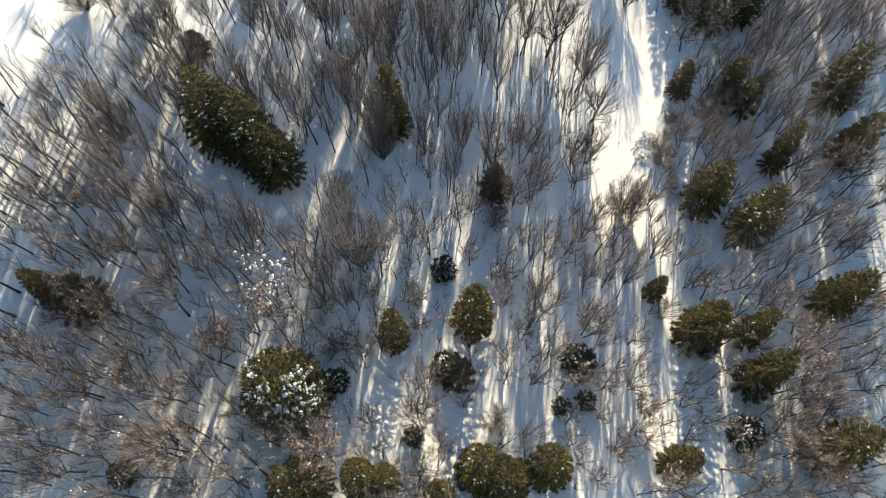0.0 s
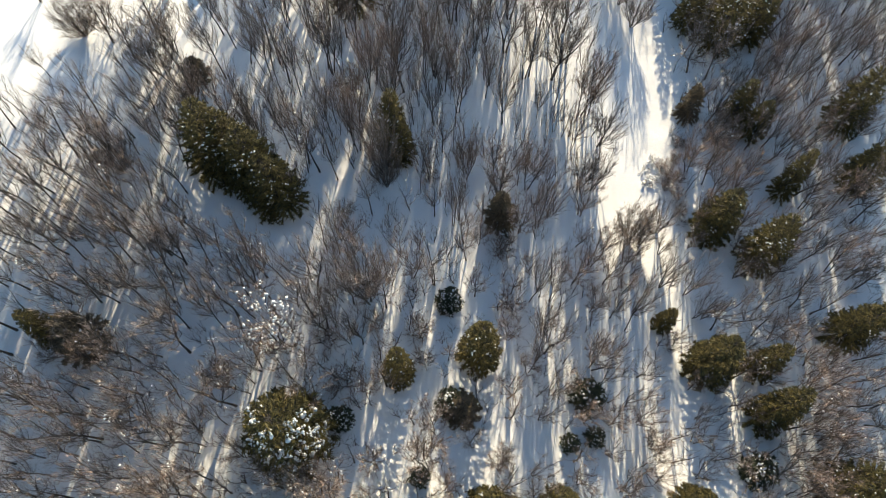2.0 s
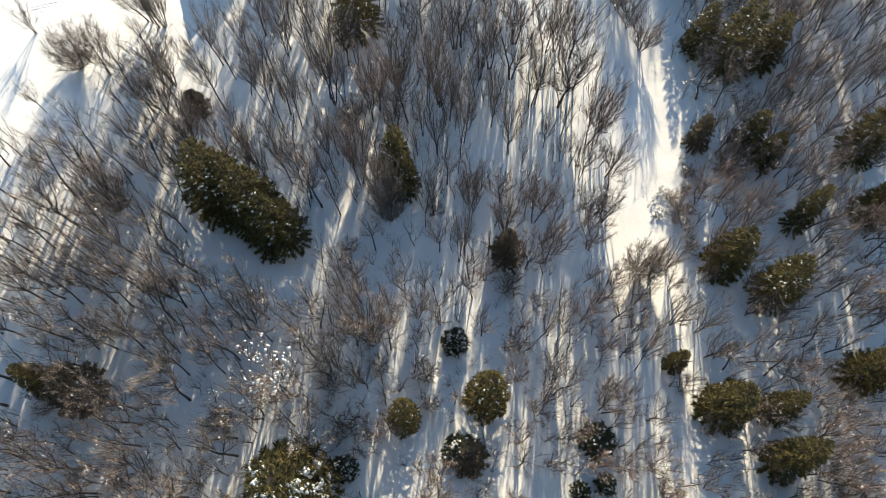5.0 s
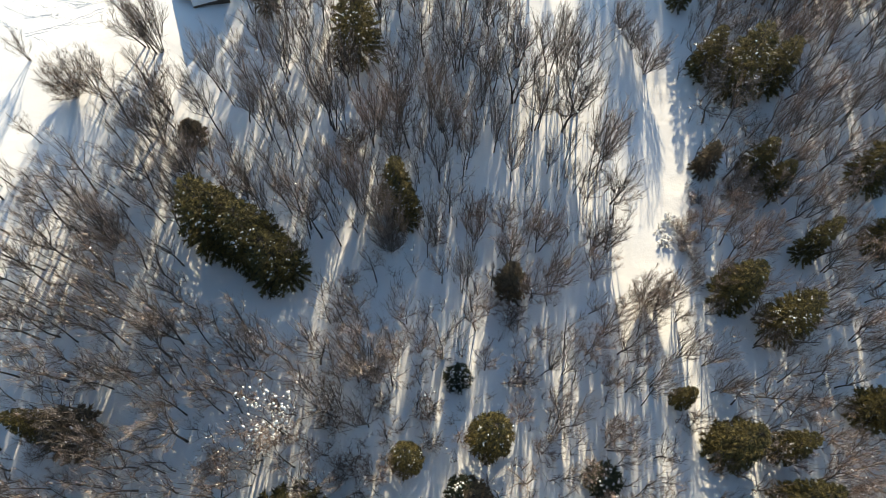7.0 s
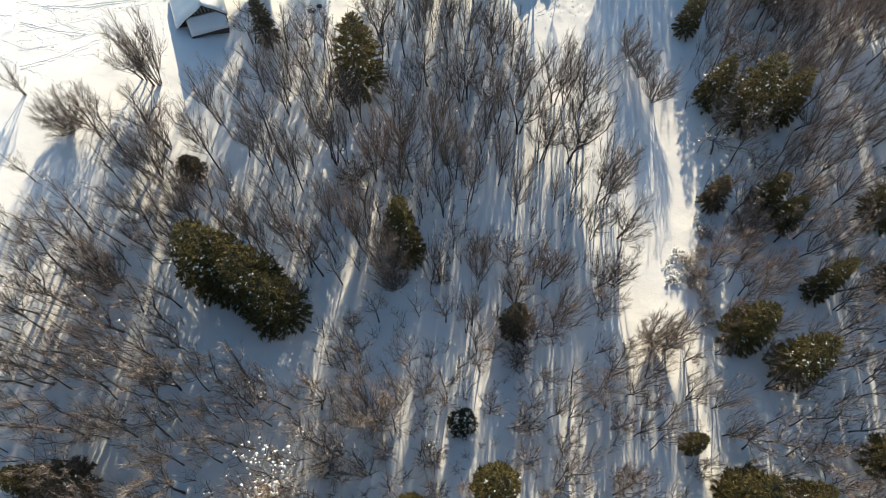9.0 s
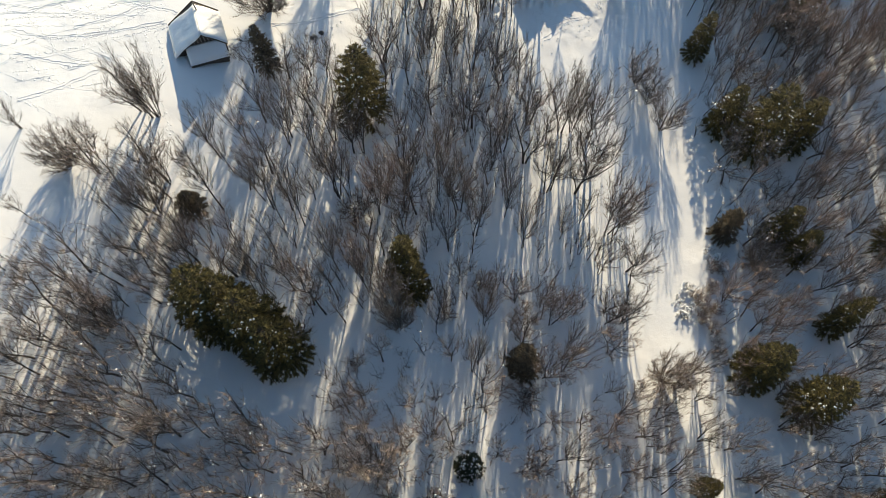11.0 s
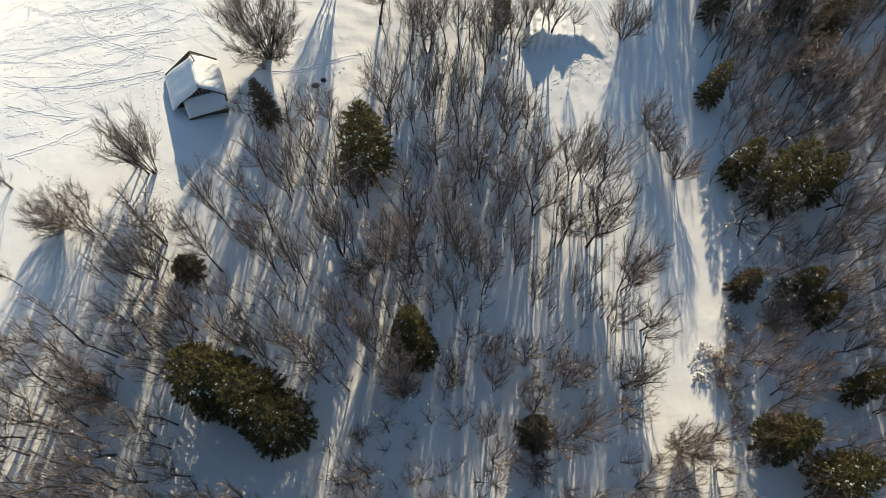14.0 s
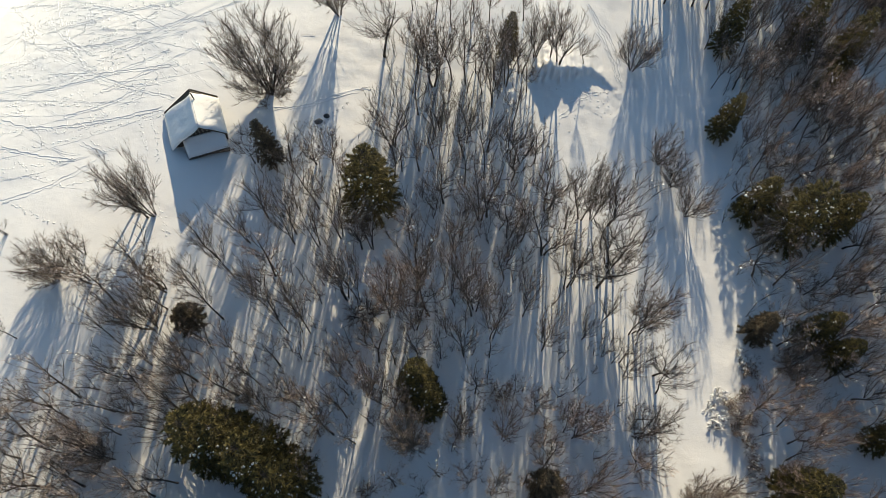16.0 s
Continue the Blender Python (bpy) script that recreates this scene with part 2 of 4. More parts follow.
def bare_prototype(seed, high, wide, stems, limbs, forks, twigs, twig_mat, label, up=0.75, low=0.28, snow=0):
    """A leafless tree: wavering stems, sinuous limbs that rise to an egg-shaped crown, branchlets and long fine twigs."""
    rng = np.random.default_rng(seed)
    trunk, twig, cap = Shape(), Shape(), Shape()
    turn = rng.uniform(0, 6.28)
    for sidx in range(stems):
        az = 2 * math.pi * sidx / stems + rng.uniform(0, 1.0)
        out = 0.04 if stems == 1 else rng.uniform(0.3, 1.0) * (0.24 if stems < 4 else 0.36) * wide / high
        d = np.array((math.cos(az) * out * 1.3, math.sin(az) * out * 1.3, 1.0))
        sh = high * (rng.uniform(0.80, 0.92) if stems == 1 else rng.uniform(0.62, 0.90))
        foot = 0.18 if stems > 1 else 0.0
        pts = bent((foot * math.cos(az), foot * math.sin(az), -0.4), d / np.linalg.norm(d), sh + 0.4, 8, rng, 0.065, 0.03)
        r0 = 0.0105 * high / (1.0 if stems == 1 else 1.25 if stems < 4 else 1.9)
        trunk.tube(pts, [r0 * (1.3 if i == 0 else 1.0) * (1 - 0.90 * (i / 8) ** 1.1) for i in range(9)], 5)
        for k in range(limbs):
            zt = low + 0.06 + (0.95 - low) * (k + rng.uniform(0.1, 0.9)) / limbs
            turn += 2.4 + rng.uniform(-0.4, 0.4)
            a = turn if stems < 3 else az + rng.uniform(-1.5, 1.5)
            e = (zt - low) / (1 - low)
            girth = math.sqrt(max(1 - ((e - 0.58) / 0.62) ** 2, 0.05))
            reach = 0.44 * wide * girth * (rng.uniform(0.8, 1.05) if k % 3 else rng.uniform(0.35, 0.7))
            tip = np.array([math.cos(a) * reach, math.sin(a) * reach, zt * high])
            z0 = zt * high - reach * math.tan(min(up + 0.10, 1.36)) * rng.uniform(0.75, 1.15) - 0.4
            s = min(max(z0 / sh, low * rng.uniform(0.72, 1.05)), 0.97) * 8
            i = min(int(s), 7)
            p = pts[i] + (pts[i + 1] - pts[i]) * (s - i)
            c = p + (tip - p) * (0.70, 0.70, 0.42) + rng.normal(0, 0.10, 3)
            lp = [p * (1 - t) ** 2 + c * 2 * t * (1 - t) + tip * t * t + rng.normal(0, 0.13, 3) * (t > 0) for t in (0, 0.28, 0.55, 0.8, 1.0)]
            length = sum(np.linalg.norm(lp[m + 1] - lp[m]) for m in range(4))
            r1 = max(r0, 0.085) * 0.40 * (1.1 - 0.62 * s / 8)
            trunk.tube(lp, [r1, r1 * 0.74, r1 * 0.52, r1 * 0.34, r1 * 0.16], 3)
            for f in range(forks):
                q = (0.16 + 0.84 * (f + rng.uniform(0, 1)) / forks) * 4
                j = min(int(q), 3)
                bp = lp[j] + (lp[j + 1] - lp[j]) * (q - j)
                bd = (lp[j + 1] - lp[j]) / np.linalg.norm(lp[j + 1] - lp[j]) + rng.normal(0, 0.33, 3) + (0, 0, 0.34)
                bd = bd / np.linalg.norm(bd)
                bl = (0.6 + min(length, 4.0) * rng.uniform(0.22, 0.42)) * (1.25 - 0.13 * q)
                if bp[2] + bd[2] * bl > high * 1.0:
                    bl = max((high * 1.0 - bp[2]) / max(bd[2], 0.1), 0.3)
                bq = bp + bd * bl + (0, 0, 0.12 * bl)
                bm = (bp + bq) / 2 + rng.normal(0, 0.09, 3) * min(bl, 1.5)
                off = np.cross(bd, rng.normal(0, 1, 3))
                trunk.ribbon(bp, bm, bq, off / (np.linalg.norm(off) + 1e-9), 0.026, 0.017)
                if snow and rng.random() < snow:
                    for m in (bp, bm, bq):
                        w = rng.uniform(0.04, 0.12) * (1.5 if snow > 0.3 else 1.0)
                        cap.blob(m + (rng.normal(0, 0.1), rng.normal(0, 0.1), 0.05), w * rng.uniform(0.7, 1.4), w * rng.uniform(0.7, 1.4), w * 0.6, rng)
                for g in range(twigs):
                    v = rng.uniform(0.1, 1.0)
                    tp = bp + (bm - bp) * 2 * v if v < 0.5 else bm + (bq - bm) * (2 * v - 1)
                    td = bd + rng.normal(0, 0.42, 3) + (0, 0, 0.20)
                    tl = rng.uniform(0.45, 1.35) * (0.5 + 0.035 * high)
                    off = np.cross(td, rng.normal(0, 1, 3))
                    twig.sliver(tp, tp + td / np.linalg.norm(td) * tl, off / (np.linalg.norm(off) + 1e-9) * 0.0108)
    root = tagged(new("bare_tree"), label, "tree", "leafless forest trees")
    part("trunk", trunk.mesh("trunk", BARK), root)
    tagged(part("crown", twig.mesh("crown", twig_mat), root, "fine bare brown twigs"), kind="stuff")
    if cap.v:
        tagged(part("snow_load", cap.mesh("snow_load", SNOW, True), root, "white snow caught on branches"), kind="stuff")
    root["size"] = (high, wide)
    return root


SLENDER = "slender leafless grey-brown tree standing in deep snow"
BROAD = "broad leafless tree with many spreading limbs in snow"
BRUSHY = "leafless tree with a dense crown of reddish-brown twigs"
CLUMP = "many-stemmed leafless tree rising from one snowy root"
PROTO = {
    "d": [bare_prototype(11 + k, 13.0, 6.2, (1, 2, 3)[k % 3], (14, 8, 6)[k % 3], 12, 9, TWIG, SLENDER, (1.18, 1.08, 1.25)[(k + k // 3) % 3], (0.32, 0.40, 0.48)[(k // 3 + k) % 3], 0.03 + 0.03 * (k % 2)) for k in range(9)],
    "p": [bare_prototype(31 + k, 14.0, 6.0, 1, 13 + 2 * k, 13, 9, TWIG, "tall leafless tree with a long dark bare trunk in snow", 1.12, 0.46) for k in range(4)],
    "s": [bare_prototype(41 + k, 13.0, 9.5, 12, 7, 12, 16, TWIG, BROAD, 0.9, 0.10) for k in range(2)],
    "m": [bare_prototype(51 + k, 13.0, 7.4, 7, 6, 12, 11, TWIG, CLUMP, 1.08, 0.26) for k in range(2)],
    "b": [bare_prototype(61 + k, 12.0, 6.4, 2, 11, 13, 10, BROWN_TWIG, BRUSHY, 1.05, 0.34, 0.01 + 0.03 * k) for k in range(3)],
    "f": [bare_prototype(66, 12.0, 6.5, 3, 9, 11, 14, BROWN_TWIG, "bushy leafless tree with clumps of snow on its twigs", 0.85, 0.2, 0.31)],
    "u": [bare_prototype(71 + k, 3.2, 3.4, 5, 6, 6, 10, BROWN_TWIG, "low leafless bush bowed under lumps of snow", 0.5, 0.1, 0.22) for k in range(2)],
}
LIGHT = [bare_prototype(81 + k, 13.0, 5.6, 1, (11, 13)[k % 2], 10, 9, (TWIG, TWIG, BROWN_TWIG)[k % 3], SLENDER, (1.18, 1.27, 1.08)[k % 3], (0.36, 0.42, 0.5)[(k // 2) % 3], 0.015) for k in range(6)]
SAPLINGS = [bare_prototype(201 + k, 8.0, 2.6, 1, 5, 5, 5, (TWIG, BROWN_TWIG)[k % 2], SLENDER, 1.25, 0.18, 0.04) for k in range(6)]
POLES = [bare_prototype(91 + k, 13.5, 4.6, 1, 10, 9, 9, TWIG, SLENDER, (1.2, 1.1, 1.28, 1.15)[k], (0.46, 0.52, 0.44, 0.5)[k], 0.012) for k in range(4)]
PLANT = np.random.default_rng(7)
STANDING = []
USED = set()


def plant(kind, x, y, high, wide):
    """One tree of that kind at its place, turned at random."""
    pick = PROTO[kind][int(PLANT.integers(len(PROTO[kind])))]
    h, w = pick["size"]
    sx, sz = min(max(wide / w, 0.55), 1.7), high / h
    spin = PLANT.uniform(-50, 50) if kind in "cwgvo" else PLANT.uniform(0, 360)
    m = pose(x, y, surface(x, y) - 0.05, PLANT.uniform(-2, 2), PLANT.uniform(-2, 2), spin) @ Matrix.Diagonal((sx, sx, sz, 1))
    STANDING.append((x, y))
    if pick.name not in USED:
        USED.add(pick.name)
        pick.matrix_basis = m
        return pick
    ob = pick.copy()
    scene.collection.objects.link(ob)
    for o in pick.children:
        c = o.copy()
        scene.collection.objects.link(c)
        c.parent = ob
    ob.matrix_basis = m
    return ob


# slender trees
for x, y, high, wide in (
    (-17.1, 9.8, 16.6, 6.4), (6.6, 12.6, 16.2, 5.1), (10.2, 11.2, 17.1, 5.1), (19.3, 9.2, 6.9, 4.2), (21.7, 12.9, 9.3, 4.3), (31.9, 14.6, 8.1, 4.4),
    (38.7, 10.9, 10.5, 6.9), (40.2, 8.1, 7.6, 6.7), (47.0, 14.3, 7.6, 6.1), (-28.0, 40.0, 12.1, 6.5), (-26.9, 42.9, 11.7, 4.7), (-25.3, 27.3, 12.8, 7.0),
    (-17.9, 23.4, 16.3, 7.0), (-17.4, 33.5, 17.5, 7.4), (-16.2, 34.0, 16.5, 4.6), (-14.1, 31.6, 13.7, 3.7), (-12.5, 31.7, 14.7, 4.6), (-11.8, 38.1, 17.3, 7.7),
    (-2.8, 41.8, 15.1, 6.0), (2.2, 18.5, 13.1, 4.4), (3.2, 40.3, 10.1, 5.0), (11.4, 39.9, 17.5, 4.0),
):
    plant("d", x, y, high, wide)
for x, y, high, wide in (
    (11.7, 22.0, 14.9, 4.5), (11.8, 30.6, 17.1, 5.7), (13.1, 31.6, 12.8, 5.8), (13.5, 25.5, 14.6, 4.6), (14.5, 40.1, 14.3, 4.0), (19.6, 29.6, 14.5, 6.7),
    (21.0, 27.4, 12.5, 3.8), (23.4, 37.6, 11.5, 5.0), (25.4, 35.7, 17.5, 4.0), (26.1, 28.4, 9.5, 5.7), (27.0, 38.6, 12.9, 5.0), (32.4, 19.3, 8.9, 5.4),
    (33.3, 26.8, 7.1, 3.8), (33.4, 22.6, 9.0, 3.7), (34.7, 16.9, 8.5, 5.3), (35.3, 41.7, 12.4, 6.1), (36.0, 37.8, 9.6, 5.0), (37.2, 37.8, 7.8, 5.0),
    (38.2, 35.9, 11.4, 6.0), (38.4, 16.2, 6.5, 6.2), (43.2, 44.6, 7.6, 6.2), (43.9, 34.9, 8.5, 5.9),
):
    plant("d", x, y, high, wide)
for x, y, high, wide in (
    (46.0, 17.8, 7.9, 6.3), (47.6, 43.0, 6.5, 4.1), (48.1, 17.0, 9.0, 6.2), (49.2, 36.7, 6.5, 5.9), (49.9, 16.6, 11.8, 6.2), (50.0, 23.0, 9.0, 5.5),
    (50.2, 30.3, 7.9, 5.7), (51.0, 23.8, 6.5, 4.6), (51.6, 34.8, 6.5, 3.9), (52.2, 28.9, 9.0, 5.7), (56.1, 21.7, 7.2, 5.5), (57.0, 35.5, 6.5, 4.9),
    (59.2, 43.5, 8.4, 6.1), (60.1, 42.0, 10.4, 6.0), (60.4, 44.9, 8.9, 6.1), (-8.1, 46.7, 11.6, 5.0), (-5.8, 74.4, 12.4, 3.4), (-5.1, 57.6, 17.5, 3.1),
    (-3.9, 59.9, 17.5, 4.7), (-3.4, 71.1, 17.5, 5.8), (0.1, 52.2, 17.3, 3.8), (0.9, 53.3, 17.5, 3.1),
):
    plant("d", x, y, high, wide)
for x, y, high, wide in (
    (7.2, 55.6, 17.5, 6.3), (14.4, 74.4, 10.6, 4.3), (17.2, 71.7, 8.8, 2.6), (21.2, 46.4, 13.3, 6.3), (22.9, 60.4, 11.9, 6.9), (24.5, 69.0, 14.1, 7.2),
    (32.3, 48.7, 7.9, 4.2), (37.0, 49.8, 6.6, 4.2), (44.0, 49.2, 7.1, 5.3), (56.4, 49.1, 6.5, 4.2), (60.2, 51.0, 6.5, 5.2), (-64.9, 84.2, 6.5, 4.2),
    (-54.7, 82.0, 6.5, 5.3), (-53.1, 78.0, 11.1, 7.3), (-49.3, 89.2, 11.6, 7.8), (-47.9, 88.4, 10.3, 6.7), (-44.1, 77.8, 13.8, 9.6), (-43.7, 77.6, 10.3, 6.4),
    (-40.4, 79.1, 8.9, 4.3), (-37.6, 82.8, 14.6, 5.5), (-35.5, 80.5, 14.9, 4.4), (-34.5, 99.2, 8.6, 6.0),
):
    plant("d", x, y, high, wide)
for x, y, high, wide in (
    (-34.2, 85.9, 12.6, 5.7), (-32.0, 90.3, 12.5, 7.0), (-29.1, 98.9, 9.1, 7.3), (-28.1, 86.6, 15.8, 5.8), (-27.8, 88.0, 14.5, 5.2), (-25.9, 100.3, 9.3, 7.3),
    (-24.5, 86.5, 16.9, 5.8), (-23.4, 100.6, 9.9, 6.2), (-21.4, 88.2, 14.4, 7.1), (-20.9, 79.3, 16.7, 5.7), (-20.0, 78.5, 17.5, 6.8), (-18.5, 78.6, 15.3, 4.5),
    (-18.4, 86.7, 13.5, 7.1), (-16.8, 86.9, 12.0, 5.3), (-14.4, 104.9, 13.5, 10.2), (-14.1, 81.6, 9.8, 2.3), (-11.4, 88.8, 10.1, 6.0), (-10.0, 82.9, 17.5, 9.4),
    (-8.3, 76.8, 17.5, 7.6), (-7.6, 94.5, 8.9, 6.2), (-6.2, 95.6, 12.8, 7.5), (-5.0, 80.6, 17.5, 4.7),
):
    plant("d", x, y, high, wide)
for x, y, high, wide in (
    (-3.6, 90.0, 11.3, 6.1), (-3.3, 80.7, 17.5, 8.3), (-3.0, 104.1, 14.0, 6.5), (-2.1, 77.2, 17.5, 6.0), (-1.6, 78.1, 17.5, 7.0), (-0.5, 93.2, 15.9, 7.5),
    (0.6, 93.8, 14.6, 8.8), (3.8, 87.2, 14.0, 3.7), (4.0, 90.6, 14.7, 7.5), (4.8, 100.7, 15.5, 7.8), (5.6, 77.6, 14.2, 4.3), (5.7, 89.7, 14.7, 7.5),
    (6.2, 80.4, 12.2, 4.8), (6.3, 104.0, 9.9, 6.6), (8.7, 104.2, 11.2, 6.6), (9.2, 88.0, 17.4, 9.9), (10.2, 96.0, 14.7, 10.2), (12.5, 82.5, 15.5, 7.3),
    (13.4, 83.0, 17.5, 6.1), (15.6, 94.3, 16.2, 8.9), (17.4, 82.7, 17.5, 9.8), (17.7, 77.2, 12.1, 3.5),
):
    plant("d", x, y, high, wide)
for x, y, high, wide in (
    (17.9, 83.6, 12.6, 6.1), (20.0, 86.6, 17.0, 11.2), (20.2, 93.5, 15.7, 10.2), (42.0, 84.8, 7.5, 8.7), (44.0, 95.7, 11.2, 10.4), (47.4, 78.1, 8.5, 5.3),
    (47.4, 90.5, 9.8, 10.1), (48.3, 104.2, 7.2, 8.0), (49.0, 81.7, 6.8, 7.3), (51.3, 100.8, 9.4, 9.2), (54.0, 75.1, 9.9, 5.2), (56.3, 81.4, 8.8, 7.2),
    (56.5, 103.9, 6.8, 6.6), (56.6, 89.1, 8.1, 7.5), (60.4, 101.4, 7.7, 7.9), (-16.3, 122.3, 13.6, 10.8), (-10.1, 123.2, 11.5, 8.2), (-8.1, 117.7, 13.7, 10.8),
    (-7.6, 107.8, 10.7, 6.5), (-7.2, 119.5, 15.4, 8.1), (-6.7, 109.0, 12.0, 6.5), (-4.8, 119.2, 16.1, 6.8),
):
    plant("d", x, y, high, wide)
for x, y, high, wide in (
    (-2.4, 118.4, 17.4, 6.8), (-2.0, 108.5, 12.1, 6.6), (-0.4, 120.9, 13.7, 6.9), (0.7, 105.6, 12.6, 6.5), (1.9, 114.4, 17.5, 6.7), (3.0, 119.0, 12.6, 8.2),
    (4.5, 119.2, 15.0, 8.2), (4.5, 105.9, 12.5, 6.6), (7.1, 121.8, 13.7, 8.3), (9.7, 124.4, 11.6, 7.0), (13.7, 123.0, 11.7, 8.4), (18.3, 123.8, 6.5, 4.2),
    (30.3, 125.5, 6.5, 4.2), (45.1, 124.3, 8.6, 5.3), (47.9, 107.0, 6.5, 8.1), (48.0, 123.1, 9.4, 7.2), (50.3, 121.8, 9.9, 8.6), (53.1, 123.1, 10.3, 7.2),
    (53.4, 117.4, 9.2, 8.4), (56.9, 111.3, 10.6, 10.9), (57.2, 132.6, 8.8, 8.9), (60.8, 129.9, 6.7, 7.4),
):
    plant("d", x, y, high, wide)
for x, y, high, wide in (
    (64.6, 110.4, 8.3, 8.1), (66.3, 127.1, 8.2, 8.7),
):
    plant("d", x, y, high, wide)
for x, y, high, wide in (
    (24.6, 66.3, 13.0, 6.0), (29.6, 50.6, 13.0, 6.2), (31.6, 43.0, 12.0, 5.6), (26.2, 46.0, 12.5, 5.6), (32.6, 52.6, 11.0, 5.2),
):
    plant("d", x, y, high, wide)
# long-trunked trees
for x, y, high, wide in (
    (-47.1, 13.3, 10.7, 3.4), (-45.9, 8.4, 6.5, 2.6), (-45.1, 8.1, 11.2, 5.3), (-42.2, 12.7, 9.2, 4.1), (-39.5, 9.5, 8.4, 4.0), (-32.1, 10.7, 15.0, 6.2),
    (-52.5, 37.7, 10.2, 3.8), (-52.0, 24.0, 6.5, 3.6), (-51.1, 34.9, 6.5, 3.0), (-49.7, 17.3, 9.1, 3.5), (-49.3, 41.0, 10.8, 4.7), (-48.7, 42.8, 8.5, 4.0),
    (-48.2, 15.2, 9.9, 3.4), (-45.3, 23.6, 6.9, 4.3), (-44.0, 35.2, 10.3, 4.6), (-43.8, 26.0, 10.7, 4.4), (-42.5, 17.2, 10.2, 4.2), (-42.3, 17.6, 13.3, 6.3),
    (-42.2, 18.6, 9.1, 3.5), (-40.9, 35.5, 13.7, 5.4), (-38.9, 20.2, 11.2, 4.3), (-37.4, 35.8, 13.5, 5.5),
):
    plant("p", x, y, high, wide)
for x, y, high, wide in (
    (-37.1, 42.0, 12.4, 4.9), (-36.9, 41.6, 15.3, 5.7), (-35.0, 32.3, 15.2, 4.7), (-34.4, 29.0, 15.1, 6.9), (-33.5, 41.6, 14.7, 4.1), (-32.7, 17.3, 13.5, 6.4),
    (-32.6, 43.1, 11.1, 4.1), (-31.9, 38.2, 11.6, 4.0), (-31.3, 18.8, 10.8, 6.5), (-30.7, 32.7, 13.9, 3.9), (-59.9, 69.7, 6.8, 2.9), (-57.4, 59.3, 6.5, 2.7),
    (-57.1, 60.5, 6.5, 3.4), (-48.6, 52.1, 11.8, 6.0), (-45.9, 72.0, 11.6, 6.0), (-43.4, 62.9, 13.2, 5.8), (-38.1, 65.4, 14.6, 6.7), (-37.7, 62.7, 17.1, 7.3),
    (-36.1, 74.1, 17.5, 5.5), (-30.5, 65.5, 13.1, 3.8), (-30.5, 62.1, 13.9, 3.7), (-29.5, 62.2, 12.0, 3.7),
):
    plant("p", x, y, high, wide)
for x, y, high, wide in (
    (-27.6, 72.8, 17.5, 3.6), (-27.6, 61.2, 17.5, 3.7), (-25.3, 62.8, 17.5, 4.6), (-24.7, 73.0, 17.5, 4.0), (-23.8, 62.5, 15.9, 3.8), (-20.7, 59.3, 15.2, 6.0),
    (-19.3, 66.2, 17.5, 3.9), (-19.1, 61.6, 17.5, 4.6), (-30.6, 76.3, 13.8, 3.2), (-29.3, 75.1, 17.5, 4.8),
):
    plant("p", x, y, high, wide)
# broad single trees
for x, y, high, wide in (
    (-47.4, 55.4, 11.0, 7.5), (-10.4, 58.2, 17.5, 6.9), (27.9, 51.3, 9.2, 7.8), (44.5, 70.2, 6.5, 7.7), (-57.0, 78.5, 7.8, 7.6), (-33.8, 112.5, 16.2, 14.9),
):
    plant("s", x, y, high, wide)
# many-stemmed trees
for x, y, high, wide in (
    (-12.6, 38.9, 17.5, 8.5), (-44.3, 72.3, 13.9, 8.3), (-47.2, 88.9, 14.7, 7.3), (17.5, 94.4, 17.5, 5.6), (31.3, 101.0, 8.0, 6.6), (33.2, 95.6, 10.0, 7.6),
    (-24.2, 130.2, 15.8, 12.1), (27.3, 124.1, 10.2, 8.9), (29.9, 105.3, 8.5, 7.2),
):
    plant("m", x, y, high, wide)
# brown brushy trees
for x, y, high, wide in (
    (-30.6, 11.1, 17.5, 7.6), (-29.4, 6.8, 8.8, 4.7), (-3.5, 8.1, 17.5, 7.8), (49.3, 11.7, 7.3, 6.8), (50.6, 8.9, 7.1, 6.7), (-48.9, 27.9, 6.5, 5.9),
    (-37.3, 18.9, 13.8, 7.9), (-25.7, 15.8, 10.5, 4.3), (-3.4, 15.2, 17.5, 6.0), (-2.4, 19.9, 17.5, 4.6), (26.4, 19.2, 6.5, 4.0), (26.9, 17.2, 6.5, 3.1),
    (31.4, 33.0, 6.5, 4.7), (36.4, 30.4, 8.1, 5.9), (41.9, 21.8, 6.5, 4.8), (-15.9, 64.8, 17.5, 3.9), (-15.1, 64.0, 17.5, 5.5), (-10.3, 74.5, 15.9, 6.7),
    (0.8, 73.9, 17.5, 5.9), (1.9, 59.3, 17.5, 4.8), (8.3, 72.5, 17.3, 5.1), (11.9, 59.9, 14.9, 6.4),
):
    plant("b", x, y, high, wide)
for x, y, high, wide in (
    (13.3, 52.7, 17.5, 6.2), (20.3, 55.4, 12.0, 6.7), (20.5, 60.4, 10.7, 6.9), (-14.0, 76.4, 17.5, 6.7), (21.9, 75.5, 17.5, 7.9), (23.2, 75.5, 15.8, 6.1),
    (12.2, 123.5, 12.0, 6.2),
):
    plant("b", x, y, high, wide)
